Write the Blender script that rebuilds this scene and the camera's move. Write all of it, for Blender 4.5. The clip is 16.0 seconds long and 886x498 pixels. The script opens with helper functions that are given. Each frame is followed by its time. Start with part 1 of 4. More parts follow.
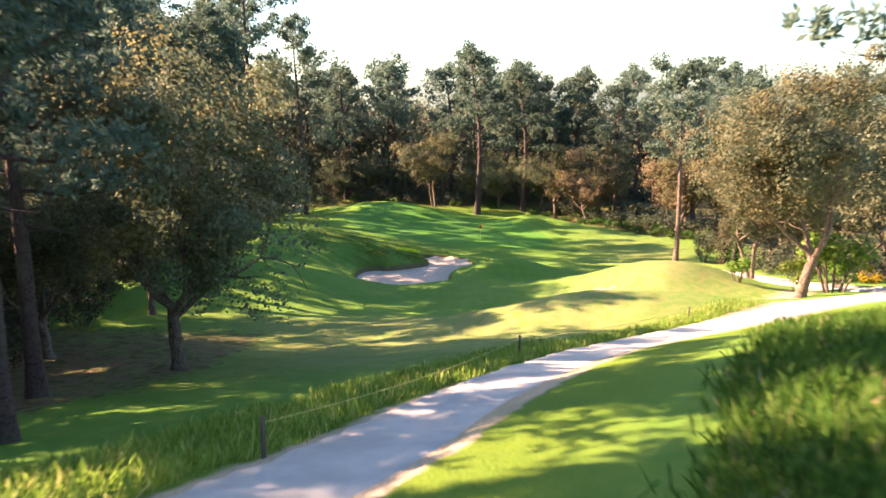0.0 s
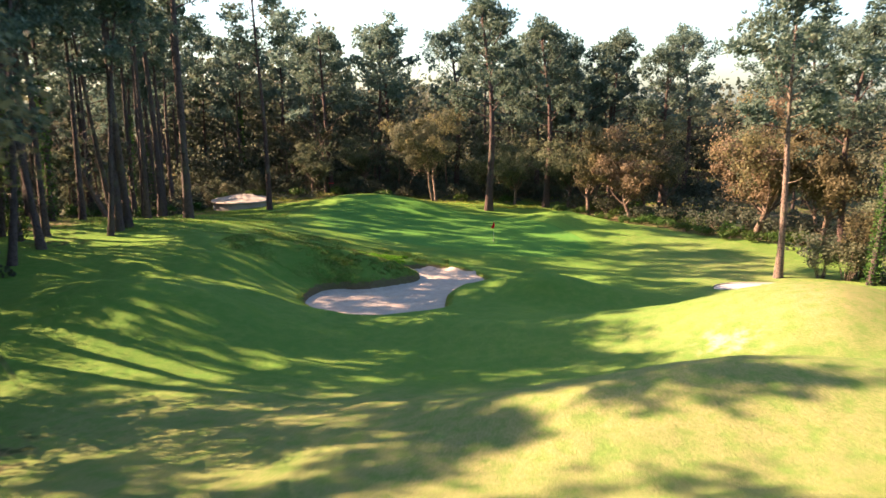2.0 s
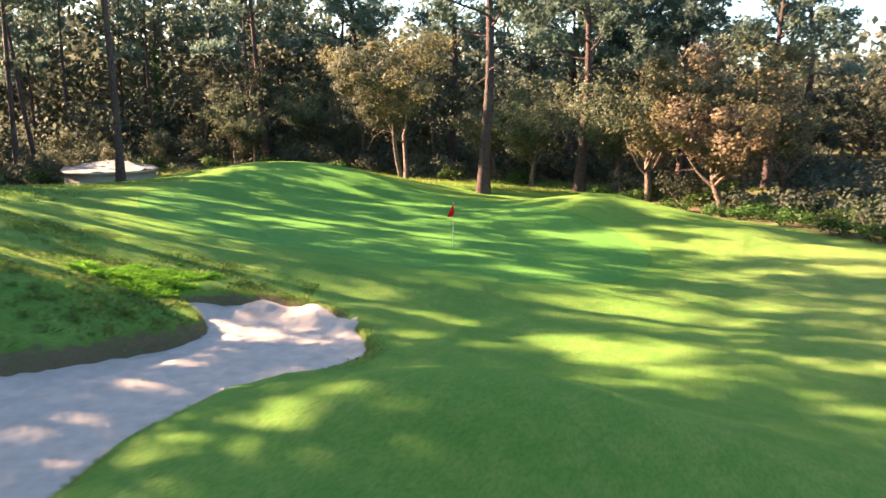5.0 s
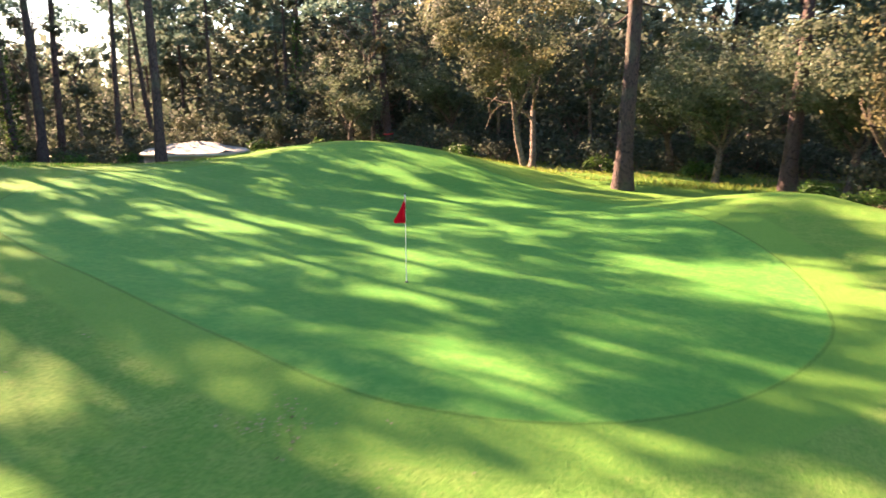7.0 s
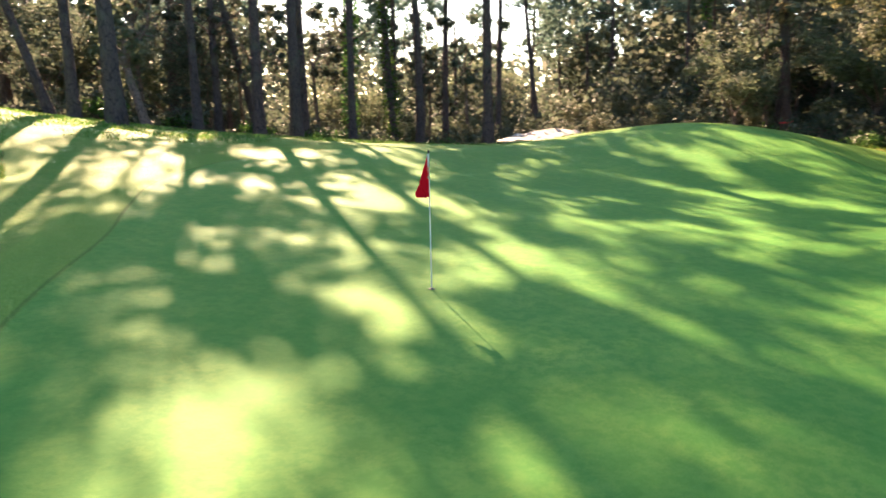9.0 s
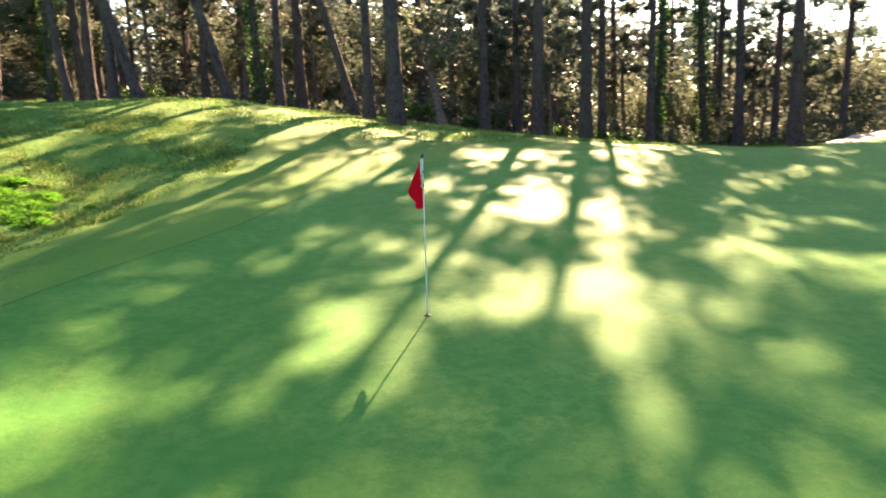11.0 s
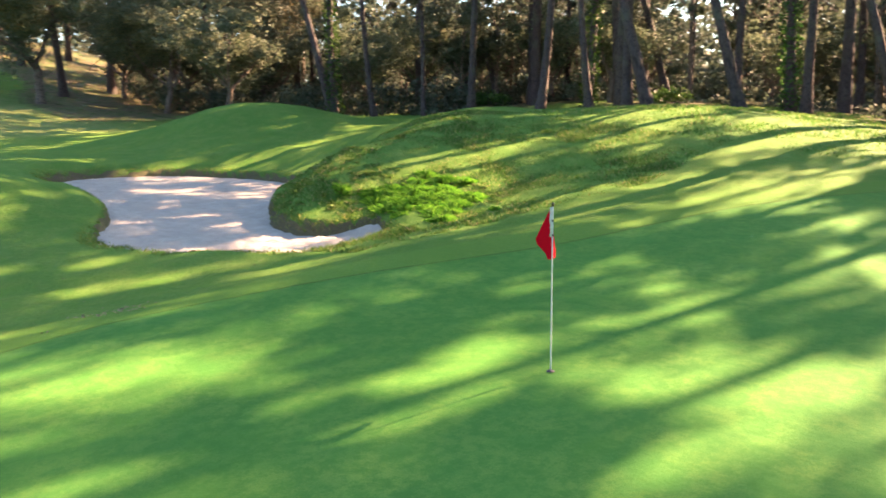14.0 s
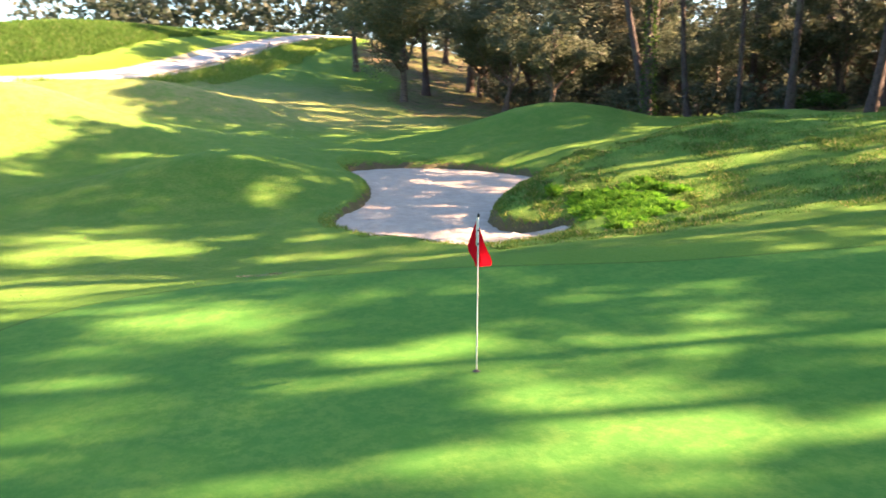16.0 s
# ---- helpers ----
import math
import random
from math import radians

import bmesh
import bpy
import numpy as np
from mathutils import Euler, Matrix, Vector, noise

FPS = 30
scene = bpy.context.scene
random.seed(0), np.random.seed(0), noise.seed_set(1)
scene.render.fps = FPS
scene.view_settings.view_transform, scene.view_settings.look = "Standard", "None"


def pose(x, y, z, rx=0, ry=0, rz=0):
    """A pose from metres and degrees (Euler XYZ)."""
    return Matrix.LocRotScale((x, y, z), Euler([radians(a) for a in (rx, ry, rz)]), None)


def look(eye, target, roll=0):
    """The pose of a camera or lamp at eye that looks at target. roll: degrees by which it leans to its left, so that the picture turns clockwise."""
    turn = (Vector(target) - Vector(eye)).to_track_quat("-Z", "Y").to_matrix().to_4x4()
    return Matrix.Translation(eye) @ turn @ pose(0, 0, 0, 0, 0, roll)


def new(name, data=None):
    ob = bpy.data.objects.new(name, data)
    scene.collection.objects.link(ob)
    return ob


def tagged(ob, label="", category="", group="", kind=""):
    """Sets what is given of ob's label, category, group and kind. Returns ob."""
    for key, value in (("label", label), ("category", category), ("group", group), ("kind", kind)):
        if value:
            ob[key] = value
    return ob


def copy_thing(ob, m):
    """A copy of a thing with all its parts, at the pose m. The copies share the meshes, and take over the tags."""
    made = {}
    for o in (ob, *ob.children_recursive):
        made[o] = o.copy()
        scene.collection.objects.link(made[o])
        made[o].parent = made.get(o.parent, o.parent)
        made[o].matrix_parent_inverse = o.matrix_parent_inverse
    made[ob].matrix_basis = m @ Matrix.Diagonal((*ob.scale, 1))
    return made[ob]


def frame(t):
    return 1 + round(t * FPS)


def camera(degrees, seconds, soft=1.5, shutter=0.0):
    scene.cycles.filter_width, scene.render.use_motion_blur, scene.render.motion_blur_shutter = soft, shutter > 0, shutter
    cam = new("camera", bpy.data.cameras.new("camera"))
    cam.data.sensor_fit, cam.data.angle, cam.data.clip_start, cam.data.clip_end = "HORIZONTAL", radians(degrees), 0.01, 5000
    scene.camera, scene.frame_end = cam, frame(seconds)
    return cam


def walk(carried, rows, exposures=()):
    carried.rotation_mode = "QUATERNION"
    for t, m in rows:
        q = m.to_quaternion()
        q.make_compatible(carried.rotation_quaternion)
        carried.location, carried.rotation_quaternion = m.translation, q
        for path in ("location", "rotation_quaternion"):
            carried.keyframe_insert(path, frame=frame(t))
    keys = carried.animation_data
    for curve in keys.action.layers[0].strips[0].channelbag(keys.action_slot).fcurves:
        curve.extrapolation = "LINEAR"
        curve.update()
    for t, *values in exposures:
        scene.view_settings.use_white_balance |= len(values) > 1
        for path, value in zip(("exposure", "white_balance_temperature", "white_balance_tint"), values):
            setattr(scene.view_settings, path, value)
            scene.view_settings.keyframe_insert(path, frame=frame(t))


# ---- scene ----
cam = camera(60.9, 16.0, soft=1.5, shutter=0.4)
PATH = [
    (0, (-1.56, -97.766, 18.39), (-1.629, -95.806, 17.995), -0.5),
    (0.5, (-2.227, -91.517, 17.087), (-2.295, -89.557, 16.694), -0.4),
    (1, (-2.314, -85.523, 16.023), (-2.388, -83.564, 15.63), -0.4),
    (1.5, (-1.998, -78.836, 14.812), (-2.08, -76.876, 14.421), -0.5),
    (2, (-1.439, -72.043, 13.636), (-1.534, -70.084, 13.247), -0.4),
    (2.5, (-0.98, -65.354, 12.475), (-1.08, -63.394, 12.088), -0.3),
    (3, (-0.534, -58.58, 11.388), (-0.634, -56.621, 10.998), -0.3),
    (3.5, (0.189, -52.137, 10.052), (0.086, -50.179, 9.66), -0.8),
    (6, (6.498, -24.683, 5.425), (6.011, -22.783, 5.036), 0.7),
    (6.5, (7.777, -19.854, 4.819), (7.103, -18.012, 4.428), -0.1),
    (7, (8.711, -15.77, 4.368), (7.85, -14.008, 3.976), -0.4),
    (7.5, (9.534, -12.586, 3.911), (8.454, -10.948, 3.525), -0.3),
    (8, (9.889, -9.734, 3.443), (8.547, -8.299, 3.066), -0.9),
    (8.5, (10.328, -7.459, 3.12), (8.758, -6.277, 2.748), -1.0),
    (9, (10.409, -5.502, 2.772), (8.685, -4.554, 2.409), -1.2),
    (11.5, (9.869, 1.076, 2.619), (7.908, 0.864, 2.285), -1.6),
    (12, (9.582, 2.061, 2.722), (7.667, 1.589, 2.394), -1.4),
    (12.5, (9.306, 2.99, 2.88), (7.465, 2.281, 2.55), -1.2),
    (13, (8.923, 3.851, 2.982), (7.186, 2.915, 2.656), -1.0),
    (13.5, (8.462, 4.697, 3.094), (6.861, 3.544, 2.767), -0.8),
    (14, (7.846, 5.442, 3.149), (6.405, 4.093, 2.822), -0.6),
    (14.5, (7.208, 6.273, 3.233), (5.939, 4.762, 2.905), -0.3),
    (15, (6.241, 7.242, 3.283), (5.168, 5.587, 2.952), -0.3),
    (15.5, (4.991, 8.333, 3.343), (4.132, 6.558, 3.01), 0.1),
    (16, (3.603, 9.417, 3.391), (2.986, 7.544, 3.055), 0.3),
]
walk(cam, [(t, look(eye, target, roll)) for t, eye, target, roll in PATH], exposures=[(0.0, 3.1, 6450.0, 9.0), (1.0, 2.74, 6450.0, 8.0), (2.0, 2.82, 6450.0, 8.0), (3.5, 3.28, 6420.0, 8.0), (6.0, 3.5, 6350.0, 8.5), (7.5, 3.6, 6400.0, 9.5), (9.0, 3.42, 6350.0, 5.5), (11.5, 3.5, 6500.0, 5.0), (16.0, 3.6, 6650.0, 7.0)])

# ---- sky and sun ----
SUN_EL = 30.0
SUN_DIR = Vector((-0.977 * math.cos(radians(SUN_EL)), 0.211 * math.cos(radians(SUN_EL)), math.sin(radians(SUN_EL))))
world = bpy.data.worlds.new("world")
scene.world = world
world.use_nodes = True
wn, wl = world.node_tree.nodes, world.node_tree.links
sky = wn.new("ShaderNodeTexSky")
sky.sky_type = "NISHITA"
sky.sun_disc = False
sky.sun_elevation = radians(SUN_EL)
sky.sun_rotation = radians(282.2)
sky.air_density, sky.dust_density, sky.ozone_density = 1.0, 1.4, 1.6
wl.new(sky.outputs[0], wn["Background"].inputs[0])
wn["Background"].inputs[1].default_value = 0.052
sun = new("sun", bpy.data.lights.new("sun", "SUN"))
sun.data.energy, sun.data.angle, sun.data.color = 5.0, radians(0.6), (1.0, 0.625, 0.40)
sun.matrix_world = look(SUN_DIR * 100, (0, 0, 0))


# ---- the lie of the land ----
SWELL = [
    (0.25, 1.17, 1.45, 0.48, 2.29, 4.05, 1.61),
    (0.93, 4.55, 8.13, 5.56, 3.96, 7.28, 3.37),
    (0.67, -0.5, -0.72, 3.47, 0.9, 2.34, 2.22),
    (1.31, 0.84, 1.02, 0.74, 3.15, 2.26, 1.86),
    (1.03, 2.1, 1.37, -3.11, 0.89, -1.43, 1.25),
    (0.53, 1.21, 2.19, -0.27, 1.43, -2.57, 0.44),
    (-0.14, -4.27, -0.55, -0.8, -0.21, -0.49, 0.14),
    (0.88, 1.49, 2.16, -1.27, 0.59, 0.6, -0.15),
    (-1.47, -0.27, 2.16, -0.27, -0.55, -0.27, -0.23),
]
MOUNDS = [
    (-14.5, -16.5, 4.5, 3, 1.15),
    (-24, -11, 6, 5, 1.28),
    (-9.2, -17, 2.8, 2.2, 0.56),
    (-18, -35.5, 4.6, 3.8, 2.2),
    (2.9, -22.2, 4.1, 2.0, 1.86),
    (6, -35.5, 6, 3, 1.41),
    (13.0, -39.1, 3.8, 4.3, 2.48),
    (18.2, -31, 2.9, 6, 1.7),
    (6.5, -50.5, 6.5, 2.8, 1.93),
    (5, -44.5, 6, 2.5, 0.16),
    (13, -46, 5, 2, -0.62),
    (-20, -30.5, 5, 3, 0.31),
    (-21, -21, 4.2, 3.4, 1.24),
    (-8, -33, 6, 4, -0.2),
    (13, -80, 9, 8, 1.86),
    (9, 15.5, 4.2, 3.2, 1.46),
    (13.5, 9.5, 3.2, 3.5, 0.35),
    (14, 17.5, 3.5, 3, -0.84),
    (-15, 23, 7, 5, 2.1),
    (13, -3, 6, 8, -0.32),
    (-3, -10, 7, 2.6, -0.33),
    (0, -6.3, 7, 1.7, 0.32),
    (-2, -30, 5, 4, 0.95),
    (-21, 9, 6, 7, 0.45),
    (-13, -50, 6, 5, -0.08),
]
# Outline of the sand, of the putting green, and the middle of the cart path.
BUNKER = [(-7.6, -11.8), (-6.6, -10.6), (-5.3, -10.4), (-4.1, -10.6), (-3.0, -11.3), (-2.2, -12.2), (-1.5, -13.4), (-0.9, -14.8),
          (-0.9, -16.0), (-1.5, -17.4), (-2.4, -18.9), (-3.1, -20.6), (-3.6, -22.8), (-3.6, -24.6), (-3.6, -27.0), (-4.1, -28.6), (-5.6, -29.5),
          (-7.5, -29.4), (-9.6, -28.9), (-11.6, -27.3), (-12.9, -24.6), (-13.0, -21.8), (-12.4, -20.2), (-11.4, -19.6), (-10.3, -19.7), (-9.3, -19.5),
          (-8.4, -18.6), (-7.2, -16.9), (-6.3, -15.4), (-6.1, -14.0), (-6.6, -12.9)]
GREEN = [(9.3, 3), (8.9, -1), (7.3, -4.6), (5.5, -6.2), (2.9, -6.65), (0, -6.0), (-2.2, -5.4), (-6, -4.15), (-9, -3.4), (-12.5, -2.1), (-16, 1),
         (-19, 7), (-19.5, 14), (-17, 20), (-12, 22.5), (-6, 21), (-1, 18), (4, 13.5), (7.5, 9)]
TRACK = [(-30, -124), (-20, -109), (-12, -98.5), (-6.6, -90.8), (-3.8, -85.8), (-1.7, -80.8), (0.9, -75.6), (4.2, -69.6), (8.3, -63.8), (12.6, -59.2), (17.5, -55), (24, -50.8), (33, -46.5), (46, -42), (70, -38), (120, -34), (200, -40)]


def smooth_ring(points, steps, closed=True):
    """Catmull-Rom through the points."""
    p = np.array(points, float)
    n = len(p)
    out = []
    for i in range(n if closed else n - 1):
        a, b, c, d = (p[(i + k) % n] if closed else p[min(max(i + k, 0), n - 1)] for k in (-1, 0, 1, 2))
        for j in range(steps):
            u = j / steps
            out.append(0.5 * (2 * b + (c - a) * u + (2 * a - 5 * b + 4 * c - d) * u * u + (3 * b - a - 3 * c + d) * u ** 3))
    if not closed:
        out.append(p[-1])
    return np.array(out)


def line_distance(x, y, line, closed):
    """Distance of points to a line; positive inside where it is closed."""
    best = np.full(x.shape, 1e9)
    inside = np.zeros(x.shape, bool)
    n = len(line)
    for i in range(n if closed else n - 1):
        (ax, ay), (bx, by) = line[i], line[(i + 1) % n]
        dx, dy = bx - ax, by - ay
        u = np.clip(((x - ax) * dx + (y - ay) * dy) / (dx * dx + dy * dy + 1e-12), 0, 1)
        best = np.minimum(best, np.hypot(x - ax - u * dx, y - ay - u * dy))
        if closed:
            inside ^= ((ay > y) != (by > y)) & (x < (bx - ax) * (y - ay) / (by - ay + 1e-12) + ax)
    return np.where(inside, best, -best) if closed else best


BUNKER_LINE = smooth_ring(BUNKER, 3)
GREEN_LINE = smooth_ring(GREEN, 4)
TRACK_LINE = smooth_ring(TRACK, 6, False)


def step(a, b, v):
    u = np.clip((v - a) / (b - a), 0, 1)
    return u * u * (3 - 2 * u)


def swell(x, y):
    """The land without the bunker."""
    x, y = np.asarray(x, float), np.asarray(y, float)
    z = np.zeros(np.broadcast(x, y).shape)
    for i, row in enumerate(SWELL):
        for j, h in enumerate(row):
            z = z + h * np.exp(-((x + 84 - 28 * j) ** 2 + (y + 140 - 28 * i) ** 2) / 1152.0)
    for mx, my, rx, ry, h in MOUNDS:
        z = z + h * np.exp(-0.5 * (((x - mx) / rx) ** 2 + ((y - my) / ry) ** 2))
    return z


def sand_level(x, y):
    return -1.31 - 0.072 * y + 0.02 * np.sin(1.7 * x + 0.6 * y) * np.sin(0.9 * y - 0.4 * x)


def land(x, y):
    """Height of the ground, with the bunker cut into it."""
    x, y = np.asarray(x, float), np.asarray(y, float)
    z = swell(x, y)
    near = (x > -18) & (x < 4) & (y > -36) & (y < -5)
    if near.any():
        d = line_distance(np.where(near, x, 99.0), np.where(near, y, 99.0), BUNKER_LINE, True)
        ragged = 0.06 * np.sin(5.1 * x + 2.0 * y) * np.sin(4.3 * y - 1.3 * x) + 0.03 * np.sin(11.0 * x + 3.0) * np.sin(9.0 * y)
        floor_z = sand_level(x, y)
        # banks stand about 0.35 m over the sand on the mound's side, and little on the green's side
        high = 0.04 + 0.13 * step(-4.5, -6.2, x) * step(-22.5, -20, y) + 0.26 * step(-13.5, -11.5, y)
        lip = floor_z + 0.17 + high
        out = np.clip(-d, 0, 9)
        z = np.where(near, z + np.exp(-np.maximum(out - 0.5, 0) / 1.2) * (np.maximum(z, lip) - z), z)
        top = floor_z + 0.22 + high + (0.40 + 0.28 * step(-14, -17, y) * step(-8, -4, x) + 0.30 * step(-4.5, -6.2, x) * step(-13.6, -15.5, y) * step(-25, -20, y)) * out
        z = np.where(near, np.minimum(z, top + 0.15 * np.maximum(z - top, 0)), z)
        cut = step(-0.16, 0.26, d + ragged)
        z = np.where(near, z + cut * (floor_z - 0.45 - z), z)
    return z


def land_at(x, y):
    return float(land(np.array([x]), np.array([y]))[0])


# ---- node helpers ----
def material(name):
    m = bpy.data.materials.new(name)
    m.use_nodes = True
    n, l = m.node_tree.nodes, m.node_tree.links
    return m, n, l, n["Principled BSDF"]


def noise_node(n, l, scale, detail=4.0, rough=0.6, coord=None):
    t = n.new("ShaderNodeTexNoise")
    t.inputs["Scale"].default_value = scale
    t.inputs["Detail"].default_value = detail
    t.inputs["Roughness"].default_value = rough
    if coord:
        l.new(coord, t.inputs["Vector"])
    return t.outputs["Fac"]


def ramp_node(n, l, fac, stops):
    r = n.new("ShaderNodeValToRGB")
    e = r.color_ramp.elements
    while len(e) < len(stops):
        e.new(0.5)
    for k, (pos, col) in enumerate(stops):
        e[k].position = pos
        e[k].color = (*col, 1)
    l.new(fac, r.inputs[0])
    return r.outputs[0]


def mix_node(n, l, fac, a, b, mode="MIX"):
    m = n.new("ShaderNodeMix")
    m.data_type, m.blend_type = "RGBA", mode
    for k, v in ((0, fac), (6, a), (7, b)):
        if isinstance(v, (int, float)):
            m.inputs[k].default_value = v
        elif isinstance(v, tuple):
            m.inputs[k].default_value = (*v, 1)
        else:
            l.new(v, m.inputs[k])
    return m.outputs[2]


def range_node(n, l, v, a, b, c=0.0, d=1.0):
    m = n.new("ShaderNodeMapRange")
    m.interpolation_type = "SMOOTHSTEP"
    for k, w in ((1, a), (2, b), (3, c), (4, d)):
        m.inputs[k].default_value = w
    l.new(v, m.inputs[0])
    return m.outputs[0]


def math_node(n, l, op, a, b):
    m = n.new("ShaderNodeMath")
    m.operation = op
    for k, v in ((0, a), (1, b)):
        if isinstance(v, (int, float)):
            m.inputs[k].default_value = v
        else:
            l.new(v, m.inputs[k])
    return m.outputs[0]


def bump_node(n, l, bsdf, height, strength, distance):
    b = n.new("ShaderNodeBump")
    b.inputs["Strength"].default_value, b.inputs["Distance"].default_value = strength, distance
    l.new(height, b.inputs["Height"])
    l.new(b.outputs[0], bsdf.inputs["Normal"])


def attr_node(n, name):
    a = n.new("ShaderNodeAttribute")
    a.attribute_name = name
    return a.outputs["Fac"]


def leaf_material(name, stops, through_light=0.35, gloss=0.5):
    """Leaves: colour by leaf and by tree, light shining through."""
    m, n, l, b = material(name)
    g = n.new("ShaderNodeNewGeometry")
    o = n.new("ShaderNodeObjectInfo")
    col = ramp_node(n, l, g.outputs["Random Per Island"], stops)
    hsv = n.new("ShaderNodeHueSaturation")
    l.new(col, hsv.inputs["Color"])
    l.new(range_node(n, l, o.outputs["Random"], 0, 1, 0.485, 0.515), hsv.inputs["Hue"])
    l.new(range_node(n, l, o.outputs["Random"], 0, 1, 0.8, 1.2), hsv.inputs["Value"])
    l.new(hsv.outputs[0], b.inputs["Base Color"])
    b.inputs["Roughness"].default_value = gloss + 0.15
    b.inputs["Specular IOR Level"].default_value = 0.2
    tr = n.new("ShaderNodeBsdfTranslucent")
    l.new(hsv.outputs[0], tr.inputs[0])
    mx = n.new("ShaderNodeMixShader")
    mx.inputs[0].default_value = through_light
    l.new(b.outputs[0], mx.inputs[1])
    l.new(tr.outputs[0], mx.inputs[2])
    l.new(mx.outputs[0], n["Material Output"].inputs[0])
    return m


def bark_material(name, dark, light, tint):
    m, n, l, b = material(name)
    tc = n.new("ShaderNodeTexCoord")
    mp = n.new("ShaderNodeMapping")
    mp.inputs["Scale"].default_value = (1, 1, 0.22)
    l.new(tc.outputs["Object"], mp.inputs[0])
    v = n.new("ShaderNodeTexVoronoi")
    v.feature = "DISTANCE_TO_EDGE"
    v.inputs["Scale"].default_value = 9
    l.new(mp.outputs[0], v.inputs["Vector"])
    crack = range_node(n, l, v.outputs[0], 0.0, 0.12)
    fine = noise_node(n, l, 14, 6, 0.7, tc.outputs["Object"])
    col = mix_node(n, l, crack, dark, ramp_node(n, l, fine, [(0.3, tint), (0.75, light)]))
    wide = noise_node(n, l, 0.7, 3, 0.5, tc.outputs["Object"])
    col = mix_node(n, l, range_node(n, l, wide, 0.5, 0.7, 0, 0.5), col, (0.09, 0.10, 0.06))
    l.new(col, b.inputs["Base Color"])
    b.inputs["Roughness"].default_value = 0.9
    bump_node(n, l, b, math_node(n, l, "ADD", crack, fine), 0.8, 0.04)
    return m


# ---- materials ----
def ground_material():
    m, n, l, b = material("turf_and_soil")
    tc = n.new("ShaderNodeTexCoord")
    xyz = tc.outputs["Object"]
    fine = noise_node(n, l, 14, 5, 0.7, xyz)
    mid = noise_node(n, l, 1.6, 4, 0.6, xyz)
    wide = noise_node(n, l, 0.16, 4, 0.6, xyz)
    blade = noise_node(n, l, 55, 3, 0.8, xyz)
    fair = mix_node(n, l, range_node(n, l, mid, 0.35, 0.68), (0.108, 0.208, 0.040), (0.166, 0.244, 0.058))
    fair = mix_node(n, l, range_node(n, l, fine, 0.38, 0.66, 0, 0.75), fair, (0.060, 0.135, 0.023))
    fair = mix_node(n, l, range_node(n, l, blade, 0.42, 0.68, 0, 0.55), fair, (0.050, 0.112, 0.018))
    fair = mix_node(n, l, range_node(n, l, noise_node(n, l, 6.0, 4, 0.7, xyz), 0.56, 0.74, 0, 0.5), fair, (0.205, 0.215, 0.075))
    dry = mix_node(n, l, range_node(n, l, fine, 0.3, 0.7), (0.245, 0.225, 0.115), (0.150, 0.172, 0.058))
    dry_at = math_node(n, l, "MULTIPLY", attr_node(n, "dry"), range_node(n, l, mid, 0.3, 0.6, 0.35, 1.0))
    turf = mix_node(n, l, dry_at, fair, dry)
    rough = mix_node(n, l, range_node(n, l, fine, 0.3, 0.7), (0.065, 0.12, 0.014), (0.145, 0.20, 0.032))
    turf = mix_node(n, l, attr_node(n, "lush"), turf, rough)
    # the green, its collar and the cut line between them, with the collar's shade painted in
    edge = attr_node(n, "green")
    wobble = math_node(n, l, "ADD", edge, range_node(n, l, fine, 0.3, 0.7, -0.03, 0.03))
    putt = mix_node(n, l, range_node(n, l, mid, 0.3, 0.7), (0.072, 0.190, 0.041), (0.118, 0.226, 0.049))
    patch = noise_node(n, l, 5.0, 6, 0.75, xyz)
    putt = mix_node(n, l, range_node(n, l, patch, 0.40, 0.62, 0, 0.75), putt, (0.050, 0.155, 0.031))
    putt = mix_node(n, l, range_node(n, l, blade, 0.35, 0.7, 0, 0.5), putt, (0.054, 0.160, 0.030))
    collar = mix_node(n, l, range_node(n, l, fine, 0.3, 0.7), (0.085, 0.185, 0.034), (0.128, 0.218, 0.042))
    turf = mix_node(n, l, range_node(n, l, wobble, -1.5, -1.35), turf, collar)
    turf = mix_node(n, l, range_node(n, l, wobble, -0.03, 0.04), turf, putt)
    # dark line puts the shade of the taller collar grass into the colour
    cut = math_node(n, l, "MULTIPLY", range_node(n, l, wobble, -0.11, -0.05, 0, 0.6), range_node(n, l, wobble, 0.02, -0.04))
    turf = mix_node(n, l, cut, turf, (0.035, 0.075, 0.016))
    # bare soil: worn places, litter under the trees (north-east also painted for shade), sandy shoulders of the path
    soil = mix_node(n, l, range_node(n, l, fine, 0.3, 0.7), (0.075, 0.055, 0.038), (0.185, 0.132, 0.095))
    soil = mix_node(n, l, range_node(n, l, mid, 0.5, 0.62, 0, 0.8), soil, (0.035, 0.065, 0.012))
    bare_at = range_node(n, l, math_node(n, l, "ADD", attr_node(n, "litter"), range_node(n, l, mid, 0.2, 0.8, -0.5, 0.5)), 0.5, 0.95)
    col = mix_node(n, l, bare_at, turf, soil)
    sandy = mix_node(n, l, range_node(n, l, fine, 0.3, 0.7), (0.27, 0.215, 0.165), (0.44, 0.375, 0.30))
    sandy_at = range_node(n, l, math_node(n, l, "ADD", attr_node(n, "sandy"), range_node(n, l, mid, 0.2, 0.8, -0.3, 0.3)), 0.3, 0.75)
    col = mix_node(n, l, sandy_at, col, sandy)
    # steep earth of the bunker's lip
    geo = n.new("ShaderNodeNewGeometry")
    sep = n.new("ShaderNodeSeparateXYZ")
    l.new(geo.outputs["True Normal"], sep.inputs[0])
    steep = math_node(n, l, "MULTIPLY", range_node(n, l, sep.outputs[2], 0.72, 0.45), attr_node(n, "lip"))
